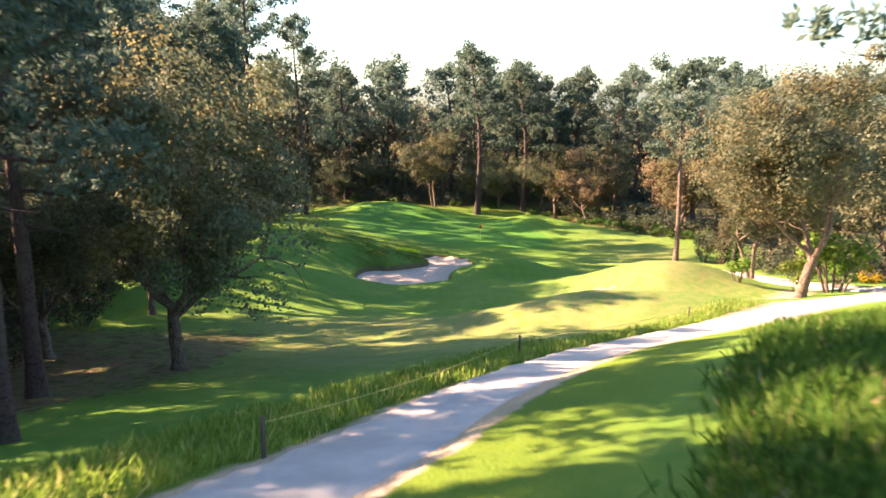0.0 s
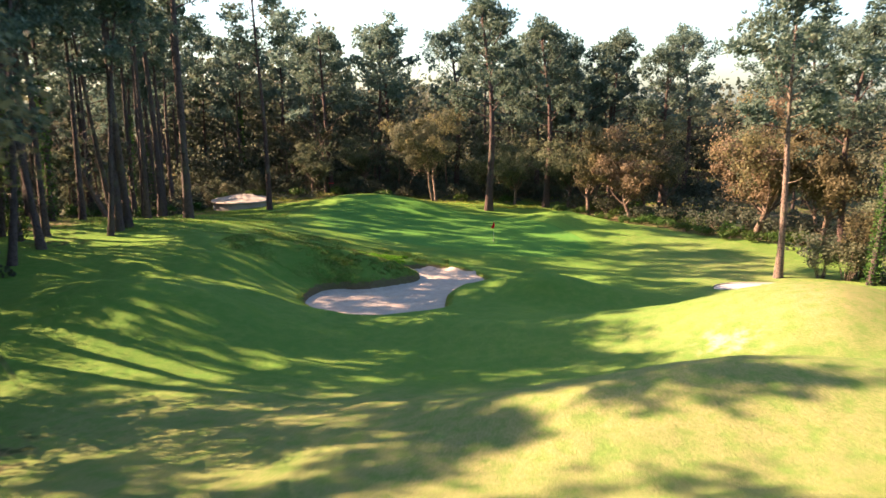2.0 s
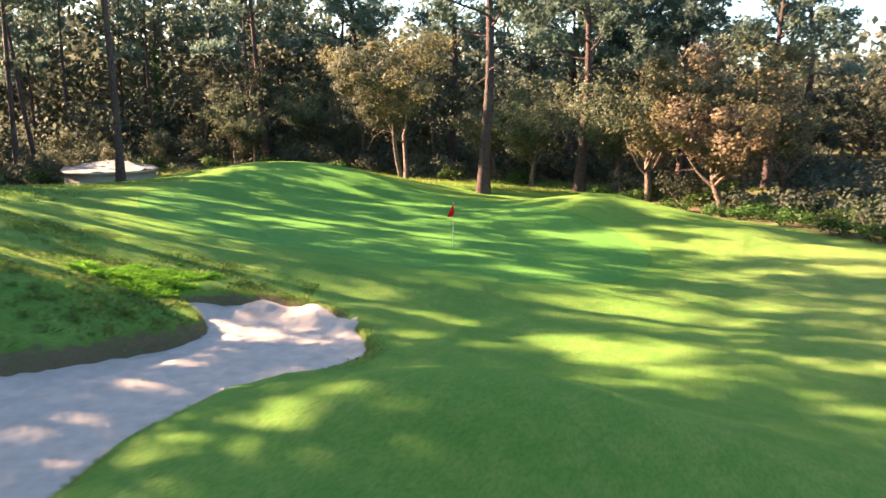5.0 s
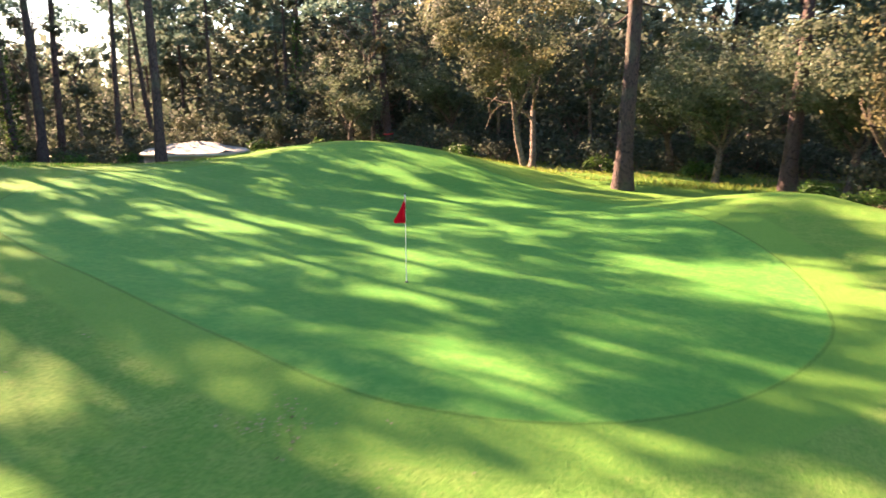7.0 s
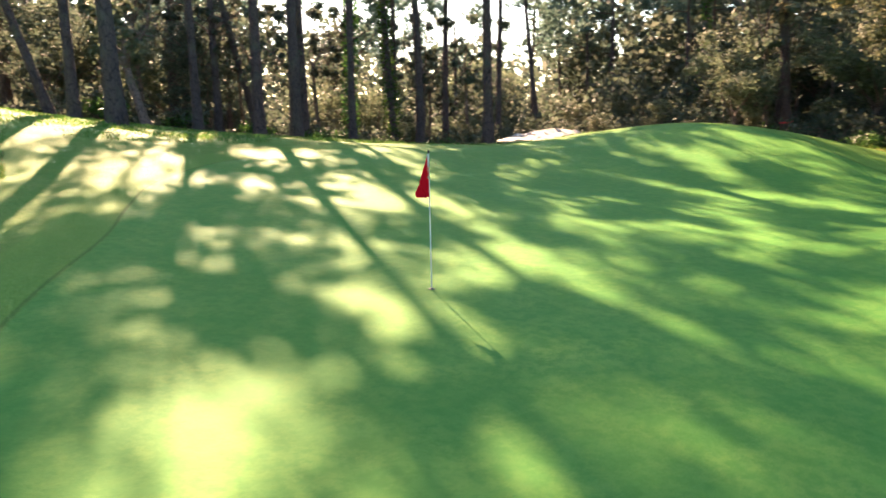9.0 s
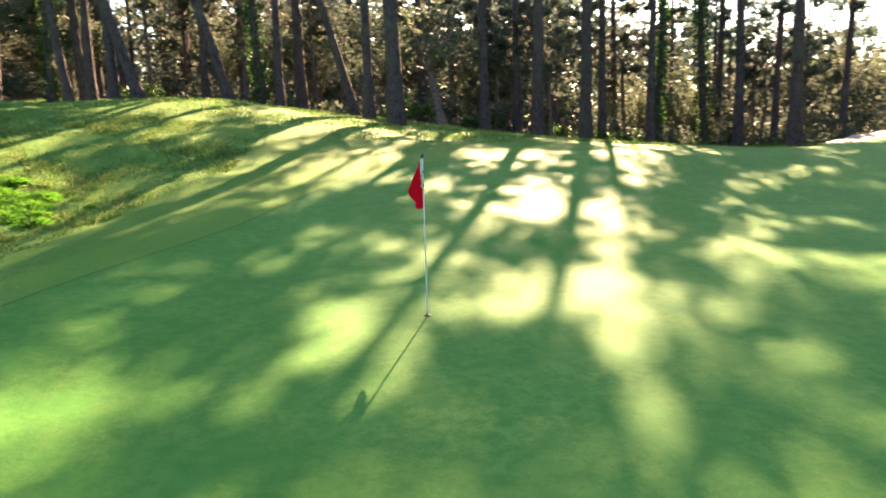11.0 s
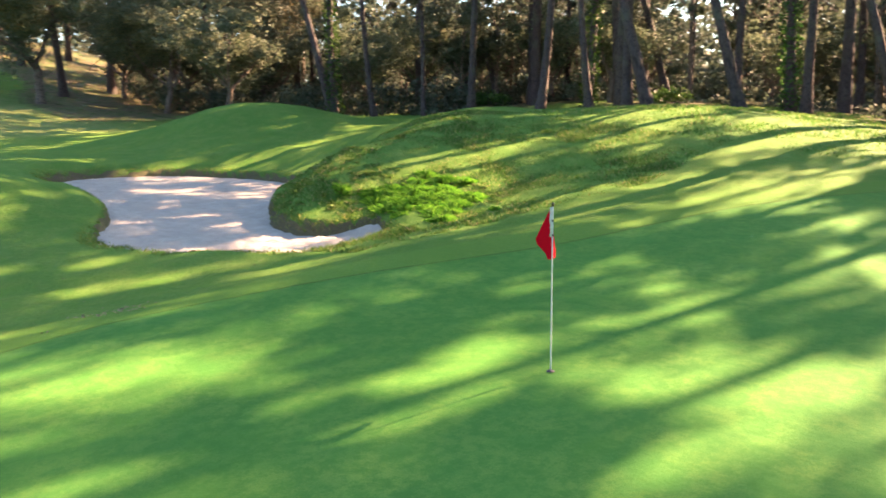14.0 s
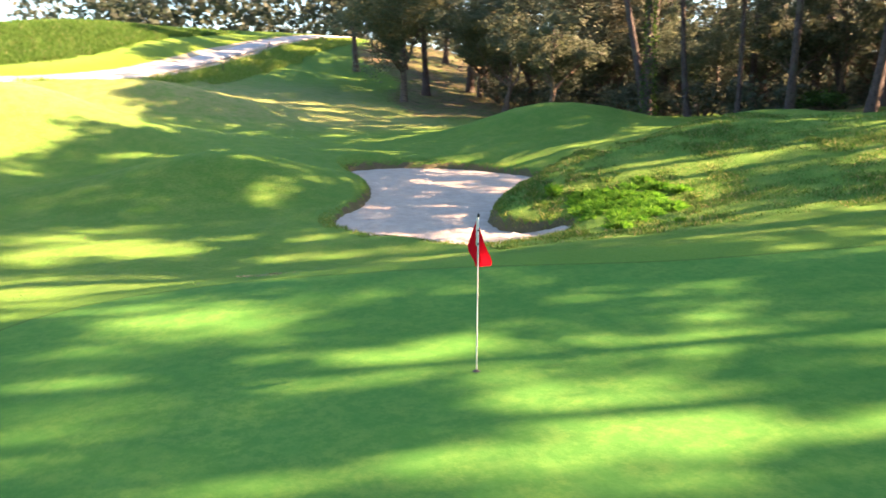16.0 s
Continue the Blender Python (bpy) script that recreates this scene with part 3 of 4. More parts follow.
def build_ground():
    xs = axis([(-900, -200, 100), (-200, -80, 12), (-80, -36, 2.0), (-36, -15.6, 0.5), (-15.6, 1.0, 0.2), (1.0, 30, 0.5), (30, 80, 2.0), (80, 200, 12), (200, 900, 100)])
    ys = axis([(-900, -200, 100), (-200, -120, 10), (-120, -92, 1.4), (-92, -31, 0.5), (-31, -7, 0.2), (-7, 36, 0.5), (36, 84, 2.0), (84, 200, 12), (200, 900, 100)])
    gx, gy = np.meshgrid(xs, ys)
    x, y = gx.ravel(), gy.ravel()
    z = land(x, y)
    fine = (np.abs(x + 3) < 34) & (y > -95) & (y < 37)
    d_green = line_distance(x, y, GREEN_LINE, True)
    d_track = line_distance(x, y, TRACK_LINE, False)
    bumpy = 0.03 * np.sin(2.1 * x + 0.7 * y) * np.sin(1.7 * y - 0.9 * x) + 0.05 * np.sin(0.9 * x - 0.5) * np.sin(0.8 * y + 1.0)
    z = z + np.where(fine, bumpy * step(-1.5, -4, d_green) * step(2, 4, d_track), 0)
    z = z - 0.07 * step(1.55, 1.35, d_track)
    nx = len(xs)
    i, j = np.meshgrid(np.arange(len(ys) - 1), np.arange(nx - 1), indexing="ij")
    a = (i * nx + j).ravel()
    buf = Buf()
    buf.add(np.stack([x, y, z], 1), np.stack([a, a + 1, a + nx + 1, a + nx], 1))
    me = buf.mesh("ground", TURF, True)
    d_sand = line_distance(x, y, BUNKER_LINE, True)
    wob = np.sin(0.31 * x + 1.0) * np.sin(0.23 * y) * 4
    # last term browns the ground under the north-east oaks in place of shade
    woods = np.maximum.reduce([step(31 + wob, 37 + wob, y + 0.10 * np.abs(x)), step(-31 - wob, -36 - wob, x) * step(-30, -20, y), step(-12.5, -17.0, x + wob * 0.5 + (y + 62) * -0.12) * step(-47, -54, y), step(-29, -34, x + wob * 0.5) * step(-20, -30, y), step(31, 37, x + wob * 0.3 - 0.05 * y) * step(-38, -30, y), step(24.5, 28.0, 0.84 * x + 0.95 * y + wob * 0.4) * step(8, 12, x) * step(-4, 0, y)])
    dry = np.maximum.reduce([np.exp(-((x - 14) / 8) ** 2 - ((y + 40) / 6) ** 2), 0.85 * step(-42, -49, y) * step(-72, -60, y) * step(9, 2, d_track * 0 + np.abs(x + 2) * 0.35), 0.7 * np.exp(-((x - 20) / 7) ** 2 - ((y + 12) / 18) ** 2)])
    south = track_side(x, y) < 0
    lush = np.maximum(step(6.5, 3.0, d_track) * step(-52, -58, y), np.exp(-((x + 9.3) / 2.0) ** 2 - ((y + 12.0) / 1.3) ** 2))
    lush = np.maximum(lush, np.where(south, step(4, 8, d_track), 0))
    sandy = np.maximum.reduce([np.where(south, step(1.95, 1.45, d_track), step(2.9, 1.6, d_track)), 0.54 * np.exp(-((x - 8.7) / 2.0) ** 2 - ((y + 42.0) / 1.7) ** 2), 0.95 * np.exp(-((x - 22.5) / 6.0) ** 2 - ((y + 44.0 - 1.2 * (x - 22)) / 2.2) ** 2)])
    for name, val in (("green", d_green), ("litter", woods), ("dry", dry), ("lush", lush), ("sandy", sandy), ("lip", step(-1.2, -0.5, d_sand))):
        me.attributes.new(name, "FLOAT", "POINT").data.foreach_set("value", np.clip(val, -50, 50).astype(np.float32))
    return tagged(new("ground", me), "mown golf turf with mounds, shaded by pines", "ground", kind="structure")


build_ground()


def build_sand():
    xs, ys = np.arange(-14.8, 0.6, 0.12), np.arange(-31.0, -8.8, 0.12)
    gx, gy = np.meshgrid(xs, ys)
    x, y = gx.ravel(), gy.ravel()
    d = line_distance(x, y, BUNKER_LINE, True)
    rng = np.random.default_rng(4)
    z = sand_level(x, y) + 0.05 * step(0.9, 0.0, d) + (0.30 + 0.10 * np.sin(3.1 * x)) * step(1.3, 0.05, d) * step(-13.6, -12.0, y) + 0.10 * step(0.8, 0.0, d) * step(-7.0, -8.0, x) * step(-23, -20, y) + 0.012 * rng.normal(size=len(x))
    # footprints and rake marks
    for px, py, pr in zip(rng.uniform(-13, -1, 700), np.where(rng.uniform(size=700) < 0.4, rng.uniform(-15.5, -10.5, 700), rng.uniform(-29, -10.5, 700)), rng.uniform(0.09, 0.2, 700)):
        near = (np.abs(x - px) < 0.6) & (np.abs(y - py) < 0.6)
        r2 = ((x[near] - px) ** 2 + (y[near] - py) ** 2) / pr ** 2
        z[near] += 0.075 * (0.6 * np.exp(-r2 / 3) - np.exp(-r2))
    nx = len(xs)
    i, j = np.meshgrid(np.arange(len(ys) - 1), np.arange(nx - 1), indexing="ij")
    a = (i * nx + j).ravel()
    f = np.stack([a, a + 1, a + nx + 1, a + nx], 1)
    buf = Buf()
    buf.add(np.stack([x, y, z], 1), f[(d[f] > -0.36).all(1)])
    return tagged(new("bunker_sand", buf.mesh("bunker_sand", SAND, True)), "pale raked sand filling a kidney-shaped golf bunker", "sand bunker", kind="structure")


build_sand()


def build_path():
    line = smooth_ring(TRACK, 14, False)
    along = unit(np.gradient(line, axis=0))
    side = np.stack([-along[:, 1], along[:, 0]], 1)
    rng = np.random.default_rng(8)
    offs = (-1.45, -1.37, -0.7, 0, 0.7, 1.30, 1.38)
    rows = []
    zc = swell(line[:, 0], line[:, 1])
    for o in offs:
        p = line + side * (o + (0.07 * rng.normal(size=len(line))[:, None] if abs(o) > 0.9 else 0))
        zz = 0.5 * swell(p[:, 0], p[:, 1]) + 0.5 * zc
        rows.append(np.column_stack([p, zz + (0.045 if -1.4 < o < 1.35 else -0.15)]))
    v = np.array(rows).transpose(1, 0, 2).reshape(-1, 3)
    n, m = len(line), len(offs)
    i, j = np.meshgrid(np.arange(n - 1), np.arange(m - 1), indexing="ij")
    a = (i * m + j).ravel()
    buf = Buf()
    buf.add(v, np.stack([a, a + 1, a + m + 1, a + m], 1)[:, ::-1])
    return tagged(new("pavement", buf.mesh("pavement", PAVING, True)), "pale concrete cart path with sandy shoulders", "path", kind="structure")


build_path()


def build_spur():
    """The end of a second path, which loops behind the mound to the foot of the leaning pine, with a low kerb."""
    line = smooth_ring([(29.5, -47.6), (27.2, -43), (25.8, -37), (25.2, -30.5), (24.0, -24.5), (21.4, -20.6), (18.4, -19.1), (15.4, -18.7)], 8, False)
    along = unit(np.gradient(line, axis=0))
    side = np.stack([-along[:, 1], along[:, 0]], 1)
    half_width = 1.45 * np.minimum(1, np.sqrt(np.clip((len(line) - 1 - np.arange(len(line))) / 5, 0.004, 1)))
    for name, mat, label, category, spans in (("pavement", PAVING, "pale worn path end behind the mound", "path", (-1.05, -1.0, -0.5, 0, 0.5, 1.0, 1.05)), ("kerb", OLD_CONCRETE, "low weathered kerb along the path end", "kerb", (-1.16, -1.14, -1.07, -1.05))):
        rows = []
        for k, o in enumerate(spans):
            p = line + side * (o * half_width)[:, None]
            lift = 0.05 if name == "pavement" else 0.13
            rows.append(np.column_stack([p, swell(p[:, 0], p[:, 1]) + (-0.15 if k in (0, len(spans) - 1) else lift)]))
        v = np.array(rows).transpose(1, 0, 2).reshape(-1, 3)
        m = len(spans)
        i, j = np.meshgrid(np.arange(len(line) - 1), np.arange(m - 1), indexing="ij")
        a = (i * m + j).ravel()
        buf = Buf()
        buf.add(v, np.stack([a, a + 1, a + m + 1, a + m], 1)[:, ::-1])
        tagged(new(name, buf.mesh(name, mat, name == "pavement")), label, category, kind="structure")


build_spur()

# ---- the wood ----
stand(pine(11, 34, 0.61, 3.9, 17, 13, radius=0.41), -29.4, -1.4, 20)
P1 = stand(pine(24, 34, 0.71, 4.1, 15, 13, radius=0.36), -37, 10, 200)
P2 = stand(pine(12, 33, 0.57, 3.6, 16, 13, lean=(0.01, 0.01), radius=0.31, bark=RED_BARK), -32.6, 6.4, 75)
P3 = stand(pine(13, 27, 0.44, 4.4, 26, 14, bark=RED_BARK, label="tall maritime pine with a reddish trunk behind the green"), -0.2, 24.2, 10)
P4 = stand(pine(14, 22, 0.52, 3.6, 17, lean=(0.05, 0.03), bark=PALE_BARK, radius=0.27, label="leaning pine with a pale reddish trunk"), 21.5, -14.6, 30)
P5 = stand(pine(15, 24, 0.62, 3.4, 13, 10, lean=(-0.13, 0.02), radius=0.27, label="leaning pine with a thin bent trunk"), -31.3, -22.8, 0)
FAR1 = stand(pine(16, 24, 0.46, 4.4, 14, 11, needle=0.48, sprays=5, wide=0.22, twigs=False, radius=0.24), -58, 22)
FAR2 = stand(pine(17, 22, 0.44, 4.0, 14, 11, needle=0.48, sprays=5, wide=0.22, twigs=False, radius=0.22), 4, 52)
PINES = (P1, P2, P3)
# most pines south of y -53 are added, largely unseen, to shade the path
for x, y, k, s, turn in ((-27.0, 18.2, 1, 0.95, 120), (-29.3, -15.6, 0, 0.74, 40),
                         (7.6, 30, 2, 0.92, 10), (-41, -8, 0, 0.92, 10), (-38, -28, 2, 0.86, 100), (-43, 22, 0, 0.98, 250), (-46, 26, 1, 0.95, 20),
                         (-30.0, -41.5, 0, 0.72, 80), (-33, -53.5, 0, 0.8, 210), (-38, -40, 0, 0.8, 160), (-14.7, -78.4, 2, 0.72, 30), (-20, -68, 2, 0.8, 10), (-24, -96, 2, 0.8, 300), (-36, -77, 2, 0.95, 45), (-22, -84, 2, 0.8, 90), (-27, -74, 2, 0.9, 190), (-30, -92, 2, 0.8, 260),
                         (33, 0, 2, 0.8, 200), (-16, 47, 2, 0.9, 15), (-5, 44, 2, 0.92, 100),
                         (13, 40, 2, 0.84, 70), (24, 34, 2, 0.80, 140), (34, 22, 2, 0.80, 220), (29, 42, 2, 0.9, 20), (19, 46, 2, 0.9, 190), (42, 30, 2, 0.9, 80)):
    again(PINES[k], x, y, turn, s)
for x, y, turn, s in ((-29, -17.7, 170, 0.8), (-36, -20, 200, 0.95), (-29.3, -36, 190, 0.8), (-34, 50, 250, 0.9), (-46, 36, 60, 1.0), (-30.4, -27.7, 250, 0.9)):
    again(P5, x, y, turn, s)
# stems that lean out of the wood
LEAN = stand(pine(23, 23, 0.70, 3.0, 8, 9, lean=(0.08, -0.25), radius=0.29, label="leaning pine with a slanting dark trunk"), -29.2, -14.2)
for x, y, turn, s in ((-31.7, -10.3, 10, 1.0), (-35.6, -3.9, -15, 0.9), (-27.9, -38.9, 0, 1.0), (-43, -20, 20, 1.0), (-40, -33, -10, 0.9), (-45, 10, 5, 1.0)):
    again(LEAN, x, y, turn, s)
# slender stems with small high crowns, several added only for the shade they cast
SLIM = stand(pine(25, 25, 0.66, 3.3, 10, 9, radius=0.28, label="slender dark pine with a small high crown"), -32.7, -3.0)
for x, y, turn, s in ((-38.5, 14.5, 70, 0.97), (-43, 6.5, 190, 1.0), (-36, -8.5, 40, 0.95), (-36, 3.7, 310, 0.97), (-33.5, -18.5, 130, 0.9), (-34, -57, 20, 0.9), (-33, -65, 260, 0.9), (-41, 12, 250, 1.05)):
    again(SLIM, x, y, turn, s)
# ivy-clad stems
P6 = pine(18, 25, 0.58, 3.4, 12, 10, lean=(0.06, 0.0), radius=0.30, label="pine stem wrapped in green ivy")
ivy_on(P6, 3, 13, 0.36, (0.06, 0.0))
stand(P6, -27.5, -38.2, 250, 0.85)
for x, y, turn, s in ((-43.4, 16.2, 30, 0.95), (-42.2, 19.5, 230, 0.95), (-40, 49.5, 100, 0.9), (-38, -10, 320, 0.9), (-34, -21, 150, 0.85)):
    again(P6, x, y, turn, s)
# a leaning pine behind the green with a browned tuft and a painted ring
P7 = pine(19, 24, 0.55, 4.0, 15, 11, lean=(-0.04, -0.07), radius=0.36, bark=RED_BARK, label="leaning pine with a browned tuft and painted ring")
tuft_buf = Buf()
leaves(tuft_buf, blob_points(np.random.default_rng(6), 260, (-0.35, -0.62, 8.4), (0.9, 0.9, 0.8)), 0.22, np.random.default_rng(7))
part("tuft", tuft_buf.mesh("brown_tuft", ORANGE_LEAF), P7, "dead red-brown tuft of needles")
ring_buf = Buf()
tube(ring_buf, [(-0.05, -0.09, 1.25), (-0.055, -0.095, 1.36)], [0.42, 0.415], 12, False)
part("ring", ring_buf.mesh("painted_ring", plain_material("red_paint", (0.55, 0.03, 0.04), 0.7)), P7, "red painted ring")
stand(P7, -23.5, 40.0)
# a spreading pine beyond the path, whose boughs reach over it
stand(pine(20, 19, 0.62, 4.4, 14, 14, boughs=((0.53, 10.5, 3.0), (0.58, 9.0, 3.3)), label="spreading pine with long low boughs beside the path"), 22.5, -71.0, 0)
# tall thin-crowned pines deeper in the western wood, added for their dappled shade
TALL = pine(22, 28, 0.55, 4.5, 14, 9, radius=0.30, needle=0.48)
stand(TALL, -47, 0, 0)
for x, y, turn, s in ((-38, -52, 140, 1.0), (-43, -39, 210, 1.0), (-51, 5, 120, 1.05), (-48, -9, 300, 0.9), (-52, 24, 50, 1.0), (-54, 16, 10, 1.0), (-50, -18, 240, 0.95), (-44, 30, 150, 0.95), (-56, -6, 70, 0.9)):
    again(TALL, x, y, turn, s)

rng = np.random.default_rng(77)
placed = []


def open_ground(x, y):
    """Where no wood may grow: the fairway, the green and the path."""
    if x < -24 and y > -30:
        return x > -40 and y < 27
    if y > -4:
        return y < 36 and x < 24
    if y > -48:
        return -29 < x < 27
    return -24 < x < 60


def scatter(count, x0, x1, y0, y1, gap):
    out = []
    for _ in range(count * 30):
        if len(out) == count:
            break
        x, y = rng.uniform(x0, x1), rng.uniform(y0, y1)
        if open_ground(x, y) or any((x - a) ** 2 + (y - b) ** 2 < gap * gap for a, b in placed):
            continue
        placed.append((x, y))
        out.append((x, y))
    return out


again(FAR2, -29.7, -31.4, 40, 0.78)
# the listed pines south of y -55 are added to shade the fairway's left
for x, y in [(-40, -14), (-43, -22), (-46, -13), (-40, -30), (-45, -30), (-36, -66), (-41, -61), (-35, -86), (-43, -76), (-38, -73), (-46, -68), (-40, -57)] + scatter(24, -62, 30, 40, 62, 4.0) + scatter(8, -80, -58, -24, 40, 5.0) + scatter(9, -70, -38, -60, -24, 5.0) + scatter(12, 36, 75, -20, 50, 4.5):
    again((FAR1, FAR2)[rng.integers(2)], x, y, rng.uniform(0, 360), rng.uniform(0.85, 1.12) * (0.85 if x > 8 and y > -20 else 1.0))

# ---- broad-leaved trees ----
TWIN = stand(oak(1, 13, 10.5, OLIVE_LEAF, 0.30, 2, 64, 400, 0.13, second=BROWN_LEAF, bark=PALE_BARK, label="twin-stemmed oak with an olive and bronze crown"), -7.4, 29.8, 30)
ORANGE = stand(oak(2, 12, 10.0, ORANGE_LEAF, 0.22, 1, 60, 260, 0.165, lean=(-0.2, 0), second=BROWN_LEAF, label="cork oak with orange-brown new leaves"), 16.9, 18.8)
BRONZE = stand(oak(3, 17.0, 14.5, OLIVE_LEAF, 0.18, 1, 120, 360, 0.155, low=0.17, second=BROWN_LEAF, bark=PALE_BARK, label="broad oak with a sunlit bronze-olive crown beside the path"), 21.4, -46.2, 40)
SHADE = stand(oak(4, 16, 14, OLIVE_LEAF, 0.20, 1, 130, 300, 0.165, low=0.15, second=BROWN_LEAF, label="dark olive oak standing in pine litter"), -16.0, -62.5, 0)
TANGLE = stand(oak(5, 11, 9.5, OLIVE_LEAF, 0.22, 1, 52, 260, 0.155, lean=(0.15, 0.1), low=0.2), 10.6, 30.4, 0)
GREY = stand(oak(6, 12, 10, GREY_LEAF, 0.12, 2, 46, 130, 0.20, label="grey-green broad tree leafy to the ground"), 37.0, -27.0, 0, 1.35)
LIGHT = stand(oak(7, 11, 9.5, OLIVE_LEAF, 0.2, 1, 44, 130, 0.20), -58, -40)
LIGHT2 = stand(oak(8, 12, 9, BUSH_LEAF, 0.16, 2, 44, 130, 0.20, label="dark evergreen oak in the wood's shade"), -60, -20)
stand(oak(9, 8.5, 5, OLIVE_LEAF, 0.55, 1, 18, 80, 0.26, lean=(-0.35, -0.25), bark=PALE_BARK, radius=0.26, label="pale leaning oak trunk at the wood's edge"), -38.6, 1.3)
again(BRONZE, -25, -58.5, 200, 0.72, label="leaning oak with reddish trunk among litter")
again(TANGLE, -24, -47, 90, 1.05)
again(BRONZE, -35, -56, 280, 0.9, label="broad bronze-leaved oak at the wood's edge")
again(ORANGE, 27, 6, 200, 1.25, label="broad oak with tan new leaves over brambles")
again(TWIN, 24, -30.5, 60, 0.9)
again(BRONZE, 29, 9, 120, 0.72)
UMBER = stand(oak(31, 11.5, 9.5, BROWN_LEAF, 0.22, 1, 52, 260, 0.16, low=0.2, label="dark brown-leaved oak at the wood's edge"), 12.4, 23.2)
again(UMBER, 21.5, 21.5, 130, 1.05)
again(UMBER, 32, 2, 220, 1.1)
# most oaks south of y -70 are added, largely unseen, to shade the path
for x, y, k, s, turn in ((3.5, 32.5, 4, 0.95, 20), (14, 30, 0, 0.85, 100), (20, 26, 4, 1.0, 160), (29, -30, 0, 0.8, 10), (33, -12, 4, 0.95, 60), (36, -18, 0, 0.8, 200), (-14, 40, 6, 0.6, 70),
                         (-26, 38, 4, 0.8, 250), (-50, 17, 5, 0.62, 40), (-47, 6, 6, 0.72, 140), (-46, -14, 5, 0.62, 300), (-40, -23, 4, 0.8, 20), (-35, -33, 4, 0.95, 80), (-36, -44, 5, 0.8, 170),
                         (-32, -52, 4, 1.0, 240), (-37, -62, 5, 0.9, 50), (-28, -68, 4, 0.9, 120), (-35, -82, 5, 0.9, 10), (-48, -4, 6, 0.75, 200), (-55, -2, 5, 0.9, 30), (-52, -26, 6, 1.0, 100),
                         (-46, -34, 5, 0.8, 320), (-43, 42, 5, 0.45, 190), (-31, 46, 4, 1.0, 310), (36, 12, 6, 1.1, 210), (42, -34, 5, 0.95, 90), (38, -4, 6, 1.15, 10), (-19, 42, 4, 0.9, 15),
                         (0, 38, 4, 1.05, 130), (-40, -52, 6, 0.8, 200), (-33, -40, 4, 0.85, 310), (-27, -71, 5, 1.2, 60), (-31, -79, 5, 1.25, 160), (-23, -89, 4, 1.15, 10), (-37, -90, 6, 1.3, 0), (-30, -64, 4, 1.1, 45), (-42, -44, 5, 1.0, 40)):
    again((TWIN, ORANGE, BRONZE, SHADE, TANGLE, LIGHT, LIGHT2)[k], x, y, turn, s)
for x, y in scatter(24, -75, 50, 40, 66, 4.5) + scatter(14, -72, -50, -20, 40, 4.5) + scatter(20, -70, -38, -75, -20, 4.5):
    again((LIGHT, LIGHT2)[rng.integers(2)], x, y, rng.uniform(0, 360), rng.uniform(0.65, 1.1))

def fallen_limb():
    """A broken limb that leans from the ground against the oak."""
    limb = base("fallen_limb", "weathered broken limb leaning against an oak", "fallen branch")
    a, b = np.array([10.6, 28.6, land_at(10.6, 28.6) - 0.1]), np.array([19.7, 26.0, land_at(20, 26) + 3.4])
    t = np.linspace(0, 1, 9)[:, None]
    buf = Buf()
    tube(buf, a + (b - a) * t + np.array([0, 0, 0.35]) * np.sin(t * 3.1), np.linspace(0.08, 0.05, 9), 7, True, 0.08, np.random.default_rng(2))
    part("branch", buf.mesh("fallen_limb", PALE_BARK, True), limb)
    twig = Buf()
    for k in (3, 5, 6):
        p = a + (b - a) * k / 8 + np.array([0, 0, 0.3])
        tube(twig, curve_limb(np.random.default_rng(k), p, (0.3, -0.2, 0.8), 0.9, 0.1, 4, 0.3), 0.03 * np.linspace(1, 0.3, 5), 5, False)
    part("twig", twig.mesh("limb_twigs", PALE_BARK, True), limb)


fallen_limb()

BUSH = stand(shrub(1, 1.9, 2.2, BUSH_LEAF, 12, 55, 0.15), -12, 36)
BUSH2 = stand(shrub(2, 2.4, 1.6, BUSH_LEAF, 12, 55, 0.16), -30, 40)
PALE = stand(shrub(3, 1.6, 3.8, GREY_LEAF, 18, 90, 0.13, label="pale feathery shrub beside a pine"), 26.0, -15.8)
FRESH = stand(shrub(4, 1.5, 2.4, FRESH_LEAF, 12, 100, 0.15, label="fresh yellow-green sapling leaves"), 23.0, -42.5)
stand(shrub(5, 1.2, 1.5, YELLOW_BLOOM, 10, 90, 0.12, label="yellow flowering broom bush behind the path"), 31, -37)
STEM = stand(oak(10, 11, 4.5, BUSH_LEAF, 0.62, 1, 12, 50, 0.28, lean=(0.08, 0.05), radius=0.15, name="young_tree", label="slender dark-stemmed young tree in the wood", category="tree"), -43, -12)
for x, y in scatter(46, -60, -39, -62, 34, 2.2) + scatter(18, -40, 30, 38, 52, 2.2):
    again(STEM, x, y, rng.uniform(0, 360), rng.uniform(0.75, 1.15))
again(FRESH, 26.5, -41, 80, 0.9)
again(FRESH, 24.6, -44.2, 150, 1.9)
again(FRESH, 19.0, -41.0, 230, 0.8)
BRAMBLE = stand(shrub(6, 1.6, 1.1, IVY_LEAF, 12, 70, 0.14, name="bramble_bush", label="low glossy green bramble and ivy bush"), -41.5, 4)
for x, y, s in ((-41, -1, 1.1), (-42, 8.5, 1.0), (-40.5, 12, 0.9), (-42.5, 14.5, 1.2), (-41, 18, 1.0), (-43, 24, 1.2), (-40, 27.5, 1.0), (-38, 33, 1.2), (-34, 36, 1.1), (-28, 36.5, 1.0), (-22, 36.5, 1.2), (-15, 35.5, 1.0), (-4, 34.5, 0.9), (2.5, 34, 1.0), (-37, -17, 1.0), (-35, -30, 1.1)):
    again(BRAMBLE, x, y, 57 * x, s)
